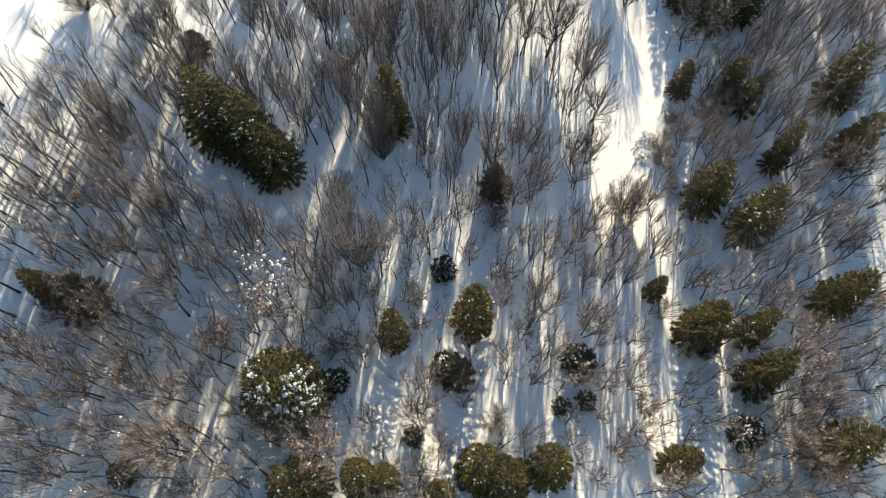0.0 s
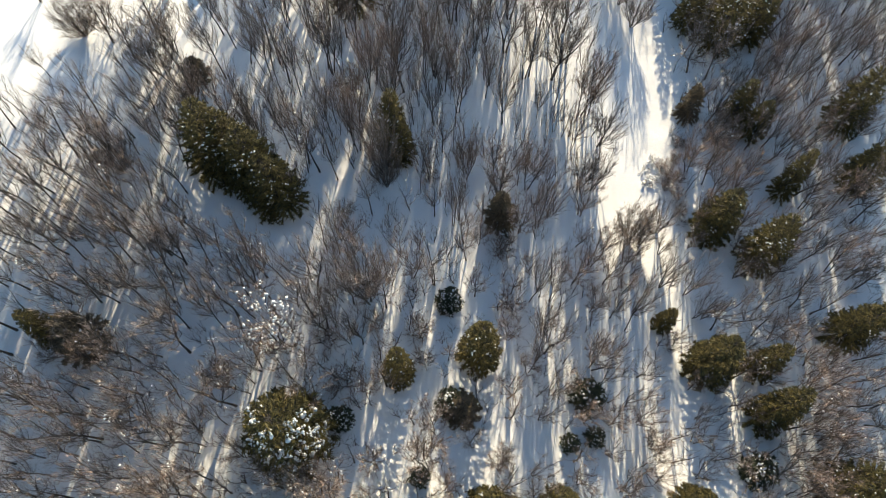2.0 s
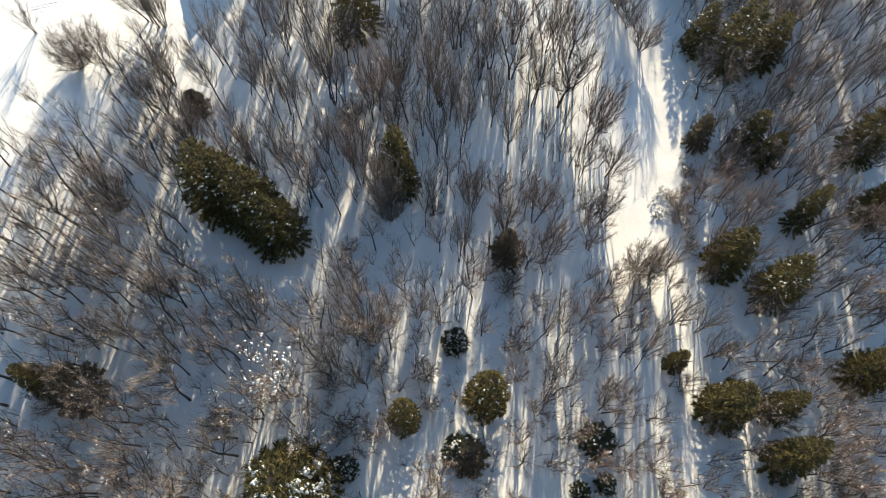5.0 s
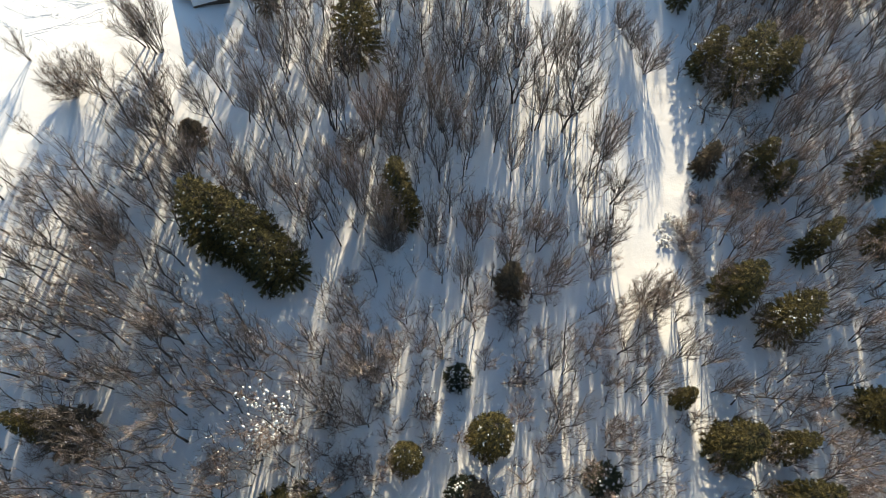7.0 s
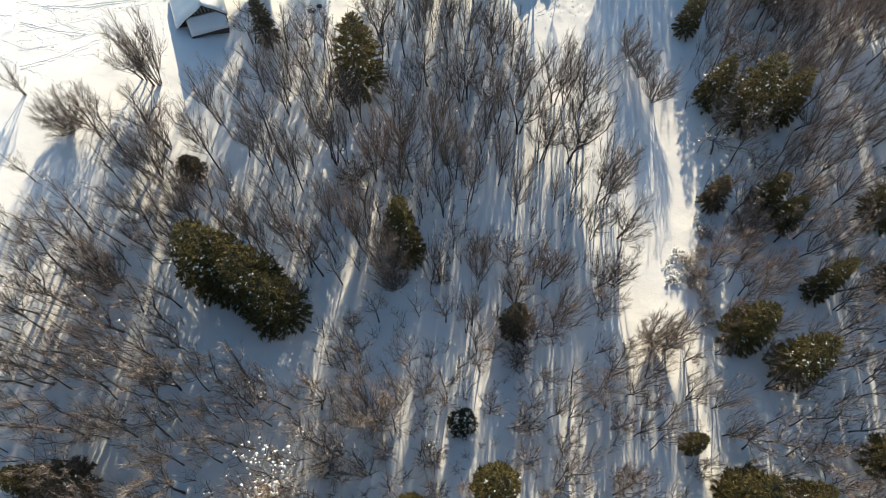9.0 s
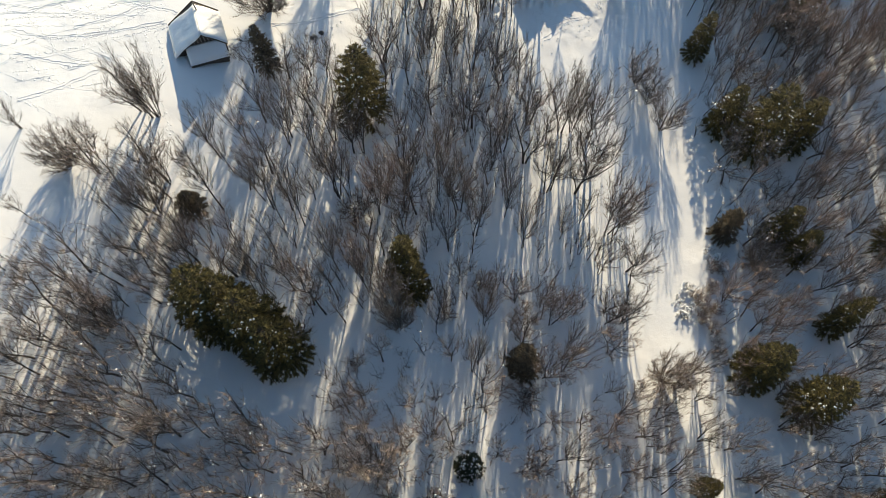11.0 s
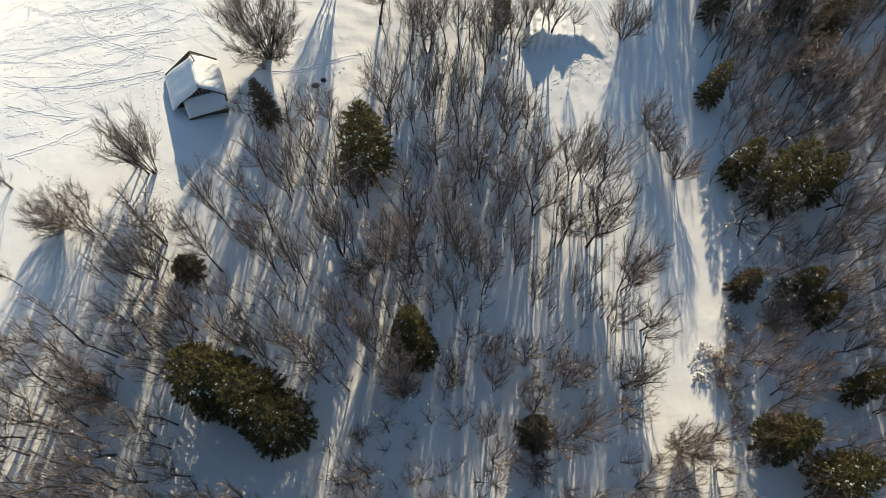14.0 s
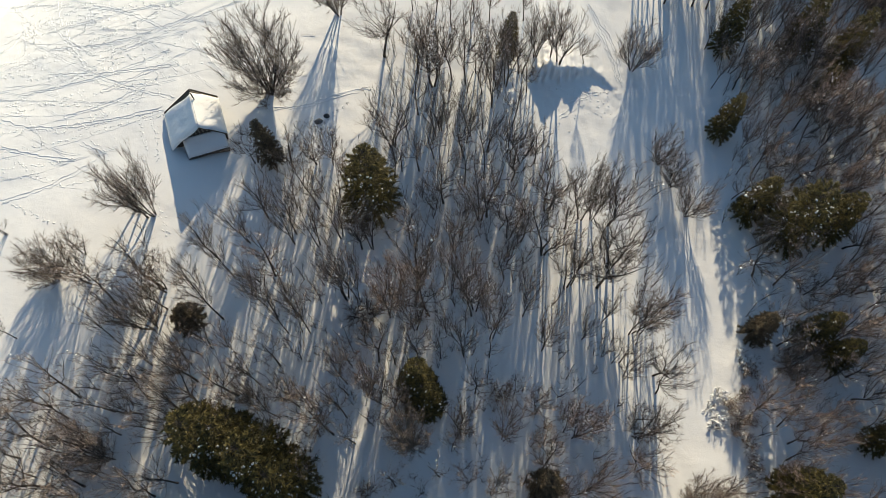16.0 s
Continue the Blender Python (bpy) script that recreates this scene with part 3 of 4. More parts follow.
for x, y, high, wide in (
    (-14.1, 10.5, 15.0, 7.2), (-2.9, 17.5, 10.0, 6.4), (-3.5, 6.6, 9.0, 6.0), (-16.4, 13.2, 9.0, 5.4), (10.5, 28.6, 9.0, 4.4), (13.0, 35.5, 9.0, 4.6), (26.5, 18.6, 6.0, 4.2), (-9.8, 15.4, 8.0, 4.6), (22.6, 12.4, 6.5, 4.4), (5.6, 15.6, 6.5, 4.0), (16.0, 13.6, 7.0, 4.6), (-11.4, 25.0, 8.0, 4.4), (19.8, 31.6, 8.5, 4.6),
):
    plant("b", x, y, high, wide)
# snow-laden trees
for x, y, high, wide in (
    (-22.3, 30.0, 17.5, 7.9),
):
    plant("f", x, y, high, wide)
# low bushes
for x, y, high, wide in (
    (-30.1, 26.2, 2.5, 4.5), (-17.2, 31.8, 3.5, 4.0), (-14.8, 26.0, 3.5, 4.7), (-10.8, 34.5, 3.5, 3.3), (-4.7, 34.1, 3.5, 4.2), (-4.2, 29.7, 3.5, 3.3),
    (6.7, 17.1, 3.5, 3.1), (8.3, 38.8, 3.5, 4.4), (-16.0, 52.1, 3.5, 2.9), (-3.5, 60.3, 3.5, 3.2), (2.2, 65.6, 3.3, 3.3), (7.7, 48.2, 3.5, 4.6),
    (34.9, 64.3, 2.5, 2.5), (35.0, 60.8, 2.5, 2.5), (35.8, 62.6, 2.5, 2.5), (36.5, 59.2, 2.5, 2.4), (36.6, 56.1, 2.5, 2.4), (37.0, 65.9, 2.5, 2.5),
    (37.3, 62.4, 2.5, 2.5), (38.3, 69.4, 2.5, 2.6), (-17.2, 76.1, 3.5, 6.6),
):
    plant("u", x, y, high, wide)


# ---------- conifers ----------
def conifer_prototype(seed, high, wide, mat, label, name="spruce", snow=30, droop=0.35, ragged=0.25, start=0.08):
    """A spruce: trunk, whorls of drooping boughs made of many needle sprays, lumps of snow on them."""
    rng = np.random.default_rng(seed)
    trunk, needles, cap = Shape(), Shape(), Shape()
    boughs = trunk
    tp = bent((0, 0, -0.3), (0, 0, 1), high + 0.25, 6, rng, 0.01, 0.0)
    trunk.tube(tp, [0.013 * high * (1 - 0.93 * i / 6) for i in range(7)], 7)
    z, turn, spots = start * high, 0.0, []
    while z < high * 0.985:
        t = z / high
        r = wide * (1 - t) ** 0.56 * (0.82 + 0.18 * min(t / 0.2, 1)) + 0.12
        count = int(7 + 8 * (1 - t))
        for k in range(count):
            turn += 2.4
            a = turn + rng.uniform(-0.25, 0.25)
            rr = r * rng.uniform(1 - ragged, 1 + ragged * 0.7)
            out = np.array([math.cos(a), math.sin(a), 0])
            side = np.array([-out[1], out[0], 0])
            z0 = z + rng.uniform(-0.2, 0.2)
            rise = 0.55 * t - droop * (1 - t)
            tip = out * rr + (0, 0, z0 + rr * rise * 0.8 + 0.05 * rr)
            mid = out * rr * 0.55 + (0, 0, z0 + rr * 0.55 * rise * 0.55 + 0.06 * rr)
            root = np.array([0, 0, z0])
            boughs.tube([root, mid, tip], [0.035, 0.022, 0.0], 3)
            sprays = int(7 + rr * 15)
            for i in range(sprays):
                q = 0.34 + 0.68 * (i + rng.uniform(0, 1)) / sprays
                c = root + (mid - root) * q * 2 if q < 0.5 else mid + (tip - mid) * min((q - 0.5) * 2, 1.05)
                sgn = 1 if i % 2 else -1
                dirn = out * rng.uniform(0.35, 1.1) + side * sgn * rng.uniform(0.2, 1.2) + np.array([0, 0, rng.uniform(-0.5, 0.35)])
                dirn /= np.linalg.norm(dirn)
                ln = rng.uniform(0.4, 0.9) * (0.55 + 0.35 * min(rr / 2.5, 1.2)) * (1.15 - 0.4 * q)
                wd = np.cross(dirn, (rng.normal(0, 0.6), rng.normal(0, 0.6), 1.0))
                needles.sliver(c, c + dirn * ln, wd / np.linalg.norm(wd) * rng.uniform(0.045, 0.092))
            if t < 0.93:
                spots.append((mid * 0.45 + tip * 0.55, rr))
        z += (0.042 + 0.022 * (1 - t)) * high * rng.uniform(0.8, 1.2) * (0.75 if high > 8 else 1.3)
    order = sorted(range(len(spots)), key=lambda i: rng.uniform(0, 1) + (0.8 if snow > 100 else 0.35) * (spots[i][0][1] / wide) + 0.35 * spots[i][0][2] / high)
    for i in order[:snow]:
        c, rr = spots[i]
        d = c * (1, 1, 0) / (np.linalg.norm(c[:2]) + 0.01)
        for _ in range(int(rng.integers(2, 6)) * (2 if snow > 100 else 1)):
            w = rng.uniform(0.05, 0.13) * (1.45 if snow > 100 else 1.0)
            cap.blob(c + d * rng.normal(0, 0.25) + (rng.normal(0, 0.12), rng.normal(0, 0.12), rng.uniform(0.02, 0.12)), w * rng.uniform(0.7, 1.7), w * rng.uniform(0.7, 1.7), w * 0.5, rng)
    root = tagged(new(name), label, "conifer", "evergreen trees")
    part("trunk", trunk.mesh("trunk", BARK, True), root)
    tagged(part("crown", needles.mesh("crown", mat), root, "dense olive-green needle sprays"), kind="stuff")
    if cap.v:
        tagged(part("snow_load", cap.mesh("snow_load", SNOW, True), root, "white snow caught on boughs"), kind="stuff")
    root["size"] = (high, wide)
    return root


PROTO["c"] = [conifer_prototype(101 + k, 15.0, 3.0, NEEDLE, "tall olive-green spruce with patches of snow on its boughs", snow=(28, 50, 18)[k], ragged=(0.13, 0.15, 0.17)[k]) for k in range(3)]


def brush_prototype(seed):
    """Low brush pressed down under separate clumps of snow."""
    rng = np.random.default_rng(seed)
    stems, cap = Shape(), Shape()
    for k in range(26):
        a, r, z = rng.uniform(0, 6.28), 1.5 * math.sqrt(rng.uniform(0, 1)), rng.uniform(0.25, 1.3)
        tip = np.array([r * math.cos(a), r * math.sin(a), z])
        stems.tube([np.array([0.3 * r * math.cos(a), 0.3 * r * math.sin(a), -0.2]), tip * (0.7, 0.7, 0.6), tip], [0.04, 0.03, 0.015], 3)
        if k % 3:
            w = rng.uniform(0.12, 0.42)
            b = rng.uniform(0, 3.14)
            for q in (-0.6, 0.0, 0.55):
                cap.blob(tip + (q * w * 1.3 * math.cos(b), q * w * 1.3 * math.sin(b), rng.normal(0, 0.05)), w * rng.uniform(0.5, 1.1), w * rng.uniform(0.3, 0.8), w * rng.uniform(0.15, 0.5), rng)
        for _ in range(6):
            d = rng.normal(0, 0.4, 3) + (0, 0, 0.3)
            stems.sliver(tip * rng.uniform(0.6, 1.0), tip + d, np.array([0.014, 0.009, 0]))
    root = tagged(new("snowy_bush"), "low brush weighed down by thick clumps of snow", "bush", "snowed-in bushes")
    tagged(part("brushwood", stems.mesh("brushwood", BARK), root), kind="stuff")
    tagged(part("snow_load", cap.mesh("snow_load", SNOW), root, "white clumps of snow"), kind="stuff")
    root["size"] = (1.3, 3.0)
    return root


PROTO["h"] = [brush_prototype(141 + k) for k in range(3)]
PROTO["v"] = [conifer_prototype(121 + k, 4.0, 1.7, DARK_NEEDLE, "low dark green young fir dusted with snow", "young_fir", 60 + 25 * k, 0.1, 0.35, 0.05) for k in range(2)]
PROTO["g"] = [conifer_prototype(111 + k, 16.0, 4.5, NEEDLE, "massive dark green spruce flecked with snow", "great_spruce", 60, ragged=0.18) for k in range(2)]
PROTO["o"] = [conifer_prototype(151 + k, 10.0, 2.6, DULL_NEEDLE, "ragged brownish conifer with a thin crown among bare trees", "ragged_conifer", 14, ragged=0.32) for k in range(2)]
PROTO["w"] = [conifer_prototype(131, 15.0, 4.6, NEEDLE, "broad green fir with snow lying thick on its lower boughs", "fir", 110, 0.25, 0.14)]

# spruces
for x, y, high, wide in (
    (-9.8, 65.6, 15.0, 2.9), (-8.7, 63.7, 12.0, 3.0), (-7.3, 27.3, 14.0, 2.3), (3.5, 30.4, 17.0, 3.2), (-10.3, 8.1, 15.0, 2.4), (-7.6, 8.3, 11.0, 2.2),
    (4.2, 9.7, 15.0, 3.3), (7.0, 8.5, 14.0, 3.5), (12.9, 10.2, 15.0, 3.0), (-0.9, 6.5, 13.0, 2.2), (29.8, 11.2, 11.0, 2.6), (40.4, 52.5, 14.0, 3.5),
    (52.6, 58.9, 14.0, 2.2), (50.2, 71.0, 10.0, 2.5), (47.8, 74.5, 11.0, 2.6), (30.7, 36.4, 8.0, 1.5), (36.0, 29.8, 14.0, 3.7),
    (42.7, 29.6, 13.0, 2.4), (42.2, 22.5, 15.0, 2.9), (55.5, 34.4, 14.0, 3.3), (-49.4, 29.9, 11.0, 2.2),
):
    plant("c", x, y, high, wide)
for x, y, high, wide in (
    (-37.9, 8.4, 4.0, 1.8), (63.5, 60.1, 13.0, 3.3), (4.8, 125.1, 11.0, 2.0), (40.7, 111.0, 12.0, 2.4),
    (44.4, 129.3, 14.0, 2.8), (57.9, 129.5, 15.0, 3.3), (63.7, 125.0, 15.0, 3.3), (58.3, 118.0, 10.0, 2.2), (42.8, 95.4, 13.0, 2.9), (53.5, 91.8, 14.0, 3.3),
):
    plant("c", x, y, high, wide)
# great spruces
for x, y, high, wide in (
    (-34.4, 57.6, 17.0, 4.8), (-31.8, 57.1, 15.0, 4.4), (-28.5, 55.7, 16.0, 4.7), (-25.7, 53.1, 13.0, 4.6), (-16.9, 7.3, 14.0, 3.9), (46.9, 47.4, 15.0, 3.9),
    (49.4, 13.1, 15.0, 3.9), (64.5, 71.3, 15.0, 3.9), (-17.0, 93.8, 17.0, 4.9), (48.2, 91.7, 17.0, 5.0),
):
    plant("g", x, y, high, wide)
# dull brown conifers among the bare trees
for x, y, high, wide in (
    (7.2, 52.7, 10.0, 2.6), (-31.9, 99.7, 11.0, 2.0), (-40.2, 73.6, 4.5, 2.2), (40.4, 75.3, 9.0, 2.2), (-46.3, 29.2, 9.0, 3.2), (1.0, 22.8, 6.0, 2.6),
):
    plant("o", x, y, high, wide)
# broad fir
for x, y, high, wide in (
    (-20.0, 18.6, 17.0, 6.0),
):
    plant("w", x, y, high, wide)
# young firs
for x, y, high, wide in (
    (-14.5, 21.0, 4.0, 1.7), (18.4, 25.2, 4.0, 2.4), (15.5, 18.7, 3.0, 1.3), (19.0, 19.6, 3.0, 1.4), (-0.6, 38.8, 4.5, 1.9), (-0.1, 23.5, 5.0, 2.2),
    (40.0, 15.4, 5.0, 2.4), (-4.3, 14.0, 3.0, 1.3),
):
    plant("v", x, y, high, wide)
# snowed-in brush beside the glade
for x, y in ((-30.9, 27.3), (-29.6, 26.9), (32.1, 64.3), (33.7, 66.1), (34.6, 65.6), (34.7, 63.2), (33.1, 62.2), (32.1, 61.4), (35.8, 64.8), (35.7, 62.0), (37.6, 66.9), (39.0, 69.0), (38.3, 70.3), (39.8, 71.1), (36.5, 58.1), (36.6, 55.8), (36.7, 54.3), (38.4, 71.1), (38.2, 72.4), (39.8, 66.9)):
    plant("h", x, y, PLANT.uniform(0.7, 1.2), PLANT.uniform(1.8, 2.5))


# ---------- the rest of the wood, between the trees set singly, and unseen shade trees ---
GLADES = ((31, 70, 6.0), (33, 61, 3.5), (34, 78, 4), (5, 74, 4.5), (17, 110, 9.0), (20, 120, 8), (26, 100, 4.0), (28, 112, 6.0), (26, 124, 4.5), (-42, 103, 10), (-44, 89, 7),
          (-56, 76, 5.5), (-16, 54, 3.5), (-11, 20, 2.6), (3, 18, 3.2), (31, 24, 2.2), (32, 12, 3.5), (24, 34, 2.5), (-58, 66, 4), (-29, 106, 8),
          (-30, 51, 7.0), (-24, 47, 5.0), (-8.5, 59, 4.5), (-15.5, 89, 5.0), (43, 46, 6.0), (50, 57, 4.0), (29.5, 68, 5.5), (49, 88, 6.0))


def free(x, y, gap):
    if any((x - a) ** 2 + (y - b) ** 2 < r * r for a, b, r in GLADES):
        return False
    return all((x - a) ** 2 + (y - b) ** 2 > gap * gap for a, b in STANDING)


STUFF = []
PROTO["L"], PROTO["T"], PROTO["y"] = LIGHT, POLES, SAPLINGS


def wood(count, x0, x1, y0, y1, gap, kinds, low, tall, inside=lambda x, y: True):
    """Up to count more trees, at random over a plot, no two closer than gap."""
    done = 0
    for _ in range(count * 30):
        x, y = PLANT.uniform(x0, x1), PLANT.uniform(y0, y1)
        if done < count and inside(x, y) and free(x, y, gap):
            kind = kinds[int(PLANT.integers(len(kinds)))]
            pick = PROTO[kind][int(PLANT.integers(len(PROTO[kind])))]
            high = PLANT.uniform(low, tall)
            k = high / pick["size"][0]
            w = k * PLANT.uniform(0.85, 1.2)
            STUFF.append((pick, pose(x, y, surface(x, y) - 0.05, PLANT.uniform(-3, 3), PLANT.uniform(-3, 3), PLANT.uniform(0, 360)) @ Matrix.Diagonal((w, w, k, 1))))
            STANDING.append((x, y))
            done += 1


GLADE = lambda x, y: y > 42 and abs(x - 30 - (y - 70) * 0.12) < 6.5
wood(24, -64, 32, 2, 100, 2.9, "L", 8, 14, lambda x, y: not (x < -34 and y > 80) and not (x < -50 and y > 62) and not (x > 13 and 50 < y < 76) and not GLADE(x, y))
wood(70, -66, -16, -4, 46, 2.1, "L", 9, 14)
wood(7, -68, -36, 38, 76, 2.4, "L", 9, 14, lambda x, y: not (x < -52 and y > 64))
wood(4, -56, -8, 42, 66, 2.4, "L", 9, 14)
wood(3, -24, 0, 44, 66, 2.4, "L", 9, 13)
wood(80, -66, -14, -4, 48, 1.9, "T", 10, 15)
wood(11, -68, -28, 38, 70, 2.1, "T", 10, 15, lambda x, y: not (x < -52 and y > 62))
wood(4, -28, 8, 44, 70, 2.1, "T", 9, 14)
wood(50, 36, 64, 4, 50, 2.4, "LLb", 8, 13)
wood(40, -16, 30, 2, 50, 2.2, "LLb", 7, 12)
wood(4, -40, 24, 54, 100, 2.6, "L", 10, 14, lambda x, y: not GLADE(x, y) and not (x < -34 and y > 80))
wood(18, -12, 12, 98, 134, 2.6, "L", 9, 14)
wood(140, 41, 80, 4, 136, 2.5, "LLLLb", 8, 14, lambda x, y: x < 58 + 0.16 * y)
wood(62, 50, 84, 80, 138, 2.3, "Lb", 9, 14)
# unseen trees north of the view, added to shade the lane and right side
wood(52, 40, 105, 139, 182, 4.0, "L", 14, 19)
wood(30, 31, 60, 139, 156, 2.6, "L", 14, 17)
wood(10, 50, 76, 62, 100, 2.0, "LLb", 9, 14)
wood(16, -44, -2, 56, 94, 2.2, "L", 10, 15, lambda x, y: not (x < -34 and y > 78))
wood(24, -58, -20, 34, 64, 2.0, "LT", 11, 15, lambda x, y: not (x < -52 and y > 60))
wood(7, 2, 27, 44, 70, 2.2, "b", 8, 11)
wood(12, 37, 58, 44, 66, 2.0, "Lb", 8, 12)
wood(8, -12, 28, 20, 44, 2.0, "Lb", 8, 12)
# young firs scaled up out of view, added only to cast shade
wood(9, 48, 105, 140, 175, 4.5, "v", 15, 20)


def join_stuff(name, label, items):
    """Many trees as one mesh of stems and twigs."""
    mats, verts, loops, sizes, index, base = [], [], [], [], [], 0
    for pick, m in items:
        for o in pick.children:
            me = o.data
            co = np.empty(len(me.vertices) * 3, np.float32)
            me.vertices.foreach_get("co", co)
            a = np.array(m, np.float32)
            verts.append(co.reshape(-1, 3) @ a[:3, :3].T + a[:3, 3])
            li = np.empty(len(me.loops), np.int32)
            me.loops.foreach_get("vertex_index", li)
            loops.append(li + base)
            lt = np.empty(len(me.polygons), np.int32)
            me.polygons.foreach_get("loop_total", lt)
            sizes.append(lt)
            if me.materials[0] not in mats:
                mats.append(me.materials[0])
            index.append(np.full(len(lt), mats.index(me.materials[0]), np.int32))
            base += len(co) // 3
    verts, loops, sizes, index = (np.concatenate(q) for q in (verts, loops, sizes, index))
    me = bpy.data.meshes.new(name)
    me.vertices.add(len(verts))
    me.vertices.foreach_set("co", verts.ravel())
    me.loops.add(len(loops))
    me.loops.foreach_set("vertex_index", loops)
    me.polygons.add(len(sizes))
    me.polygons.foreach_set("loop_start", np.concatenate([[0], np.cumsum(sizes)[:-1]]).astype(np.int32))
    for mat in mats:
        me.materials.append(mat)
    me.polygons.foreach_set("material_index", index)
    me.update(calc_edges=True)
    tagged(new(name, me), label, "trees", kind="stuff")


WOODED = lambda x, y: not (x < -34 and y > 80 - 0.35 * (x + 34)) and not (x < -30 and y > 84) and not (x < -50 and y > 64) and not (y > 52 and abs(x - 30 - (y - 70) * 0.12) < 5.5) and not (y > 98 and 9 < x < 40)
wood(280, -64, -8, 2, 74, 1.0, "y", 4, 10, WOODED)
wood(220, -8, 34, 2, 100, 1.0, "y", 4, 9, WOODED)
wood(120, -30, 8, 62, 126, 1.1, "y", 4, 9, lambda x, y: WOODED(x, y) and not (x < -18 and y > 98))
wood(110, 36, 64, 4, 128, 1.2, "y", 4, 8, WOODED)

join_stuff("woodland", "thicket of leafless grey-brown forest trees in snow, with unseen shade trees behind", STUFF)

for root in LIGHT + POLES + SAPLINGS:
    for o in list(root.children):
        bpy.data.objects.remove(o)
    bpy.data.objects.remove(root)


# ---------- cabin ----------
def build_cabin():
    """A low cabin under thick snow: one gabled roof and a lean-to before its gable."""
    root = tagged(new("cabin"), "small wooden cabin with thick snow on its gabled roof", "cabin")
    ang = math.degrees(math.atan2(-0.944, 0.330))
    root.matrix_basis = pose(-44.1, 108.8, 0.0, 0, 0, ang)   # local x runs down the ridge to the front gable, local y to the sunny side
    base, ridge = 3.4, 9.4
    left, right, back, long = -5.0, 3.2, 1.0, 8.0
    le, re = 5.9, 6.2

    def solid(name, outline, x0, x1, mat, parent, label=""):
        """A profile in y and z drawn out along x."""
        s = Shape()
        n = len(outline)
        s.v = [(x0, y, z) for y, z in outline] + [(x1, y, z) for y, z in outline]
        s.f = [tuple(range(n))[::-1], tuple(range(n, 2 * n))] + [(i, (i + 1) % n, n + (i + 1) % n, n + i) for i in range(n)]
        return part(name, s.mesh(name, mat), parent, label)

    def blanket(name, place, nx, ny, seed, deep, open_u=(1, 1), open_w=(1, 1)):
        """Snow lying on the slope place(u, w), rounded off and uneven at its free edges."""
        rng = np.random.default_rng(seed)
        s = Shape()
        wave = rng.uniform(0, 6.28, 6)
        for top in (0, 1):
            for i in range(nx + 1):
                for j in range(ny + 1):
                    u, w = i / nx, j / ny
                    x, y, z = place(u, w)
                    gaps = [g for g, o in ((u * nx, open_u[0]), ((1 - u) * nx, open_u[1]), (w * ny, open_w[0]), ((1 - w) * ny, open_w[1])) if o]
                    e = min(min(gaps) / 3.0, 1.0) if gaps else 1.0
                    swell = 0.025 * math.sin(9 * u + wave[0]) * math.sin(7 * w + wave[1]) + 0.018 * math.sin(21 * u + wave[2]) + 0.015 * math.sin(17 * w + wave[3])
                    h = deep * (0.25 + 0.75 * math.sqrt(1 - (1 - e) ** 2)) + swell * (0.4 + 0.6 * e) + rng.normal(0, 0.012)
                    lap = rng.normal(0, 0.018) if e == 0 else 0.0
                    s.v.append((x + lap, y + lap, z + 0.02 + (max(h, 0.08) if top else 0.0)))
        q = (nx + 1) * (ny + 1)
        for i in range(nx):
            for j in range(ny):
                a = i * (ny + 1) + j
                s.f.append((q + a, q + a + ny + 1, q + a + ny + 2, q + a + 1))
        rim = [i * (ny + 1) for i in range(nx + 1)] + [nx * (ny + 1) + j for j in range(1, ny + 1)] + [i * (ny + 1) + ny for i in range(nx - 1, -1, -1)] + [j for j in range(ny - 1, 0, -1)]
        for a, b in zip(rim, rim[1:] + rim[:1]):
            s.f.append((a, b, q + b, q + a))
        part(name, s.mesh(name, SNOW, True), root, "smooth thick blanket of snow")

    def plank(name, a, b, wide, tall, mat, label=""):
        """A board from a to b, upright on its edge."""
        a, b = np.array(a, float), np.array(b, float)
        d = (b - a) / np.linalg.norm(b - a)
        n = np.cross(d, (0, 0, 1))
        n = n / np.linalg.norm(n) * wide / 2
        t = np.array([0, 0, tall / 2])
        s = Shape()
        s.v = [tuple(p + sx * n + sz * t) for p in (a, b) for sx, sz in ((-1, -1), (1, -1), (1, 1), (-1, 1))]
        s.f = [(3, 2, 1, 0), (4, 5, 6, 7)] + [(k, (k + 1) % 4, 4 + (k + 1) % 4, 4 + k) for k in range(4)]
        part(name, s.mesh(name, mat), root, label)

    solid("wall", [(left + 0.12, base), (right - 0.3, base), (right - 0.3, re - 0.45), (0, ridge - 0.4), (left + 0.12, le - 0.3)], back + 0.1, long - 0.75, BOARDS, root, "dark weathered board walls")
    solid("roof", [(left, le - 0.14), (left, le), (0, ridge), (right, re), (right, re - 0.14), (0, ridge - 0.16)], back, long, BOARDS, root, "dark plank roof edge")
    # boards along the verges and one pale batten on the bare end of the roof
    plank("bargeboard", (back - 0.05, left - 0.05, le - 0.12), (back - 0.05, -0.03, ridge - 0.1), 0.08, 0.34, BOARDS)
    for x in (back - 0.05, long + 0.05):
        plank("bargeboard", (x, 0.03, ridge - 0.1), (x, right + 0.05, re - 0.12), 0.08, 0.34, BOARDS)
    plank("batten", (back + 0.30, 0.1, ridge - 0.05), (back + 0.30, right - 0.1, re + 0.10), 0.10, 0.08, PALE_BOARDS, "pale wooden batten")
    plank("fascia", (back, left - 0.05, le - 0.1), (long, left - 0.05, le - 0.1), 0.07, 0.2, BOARDS)
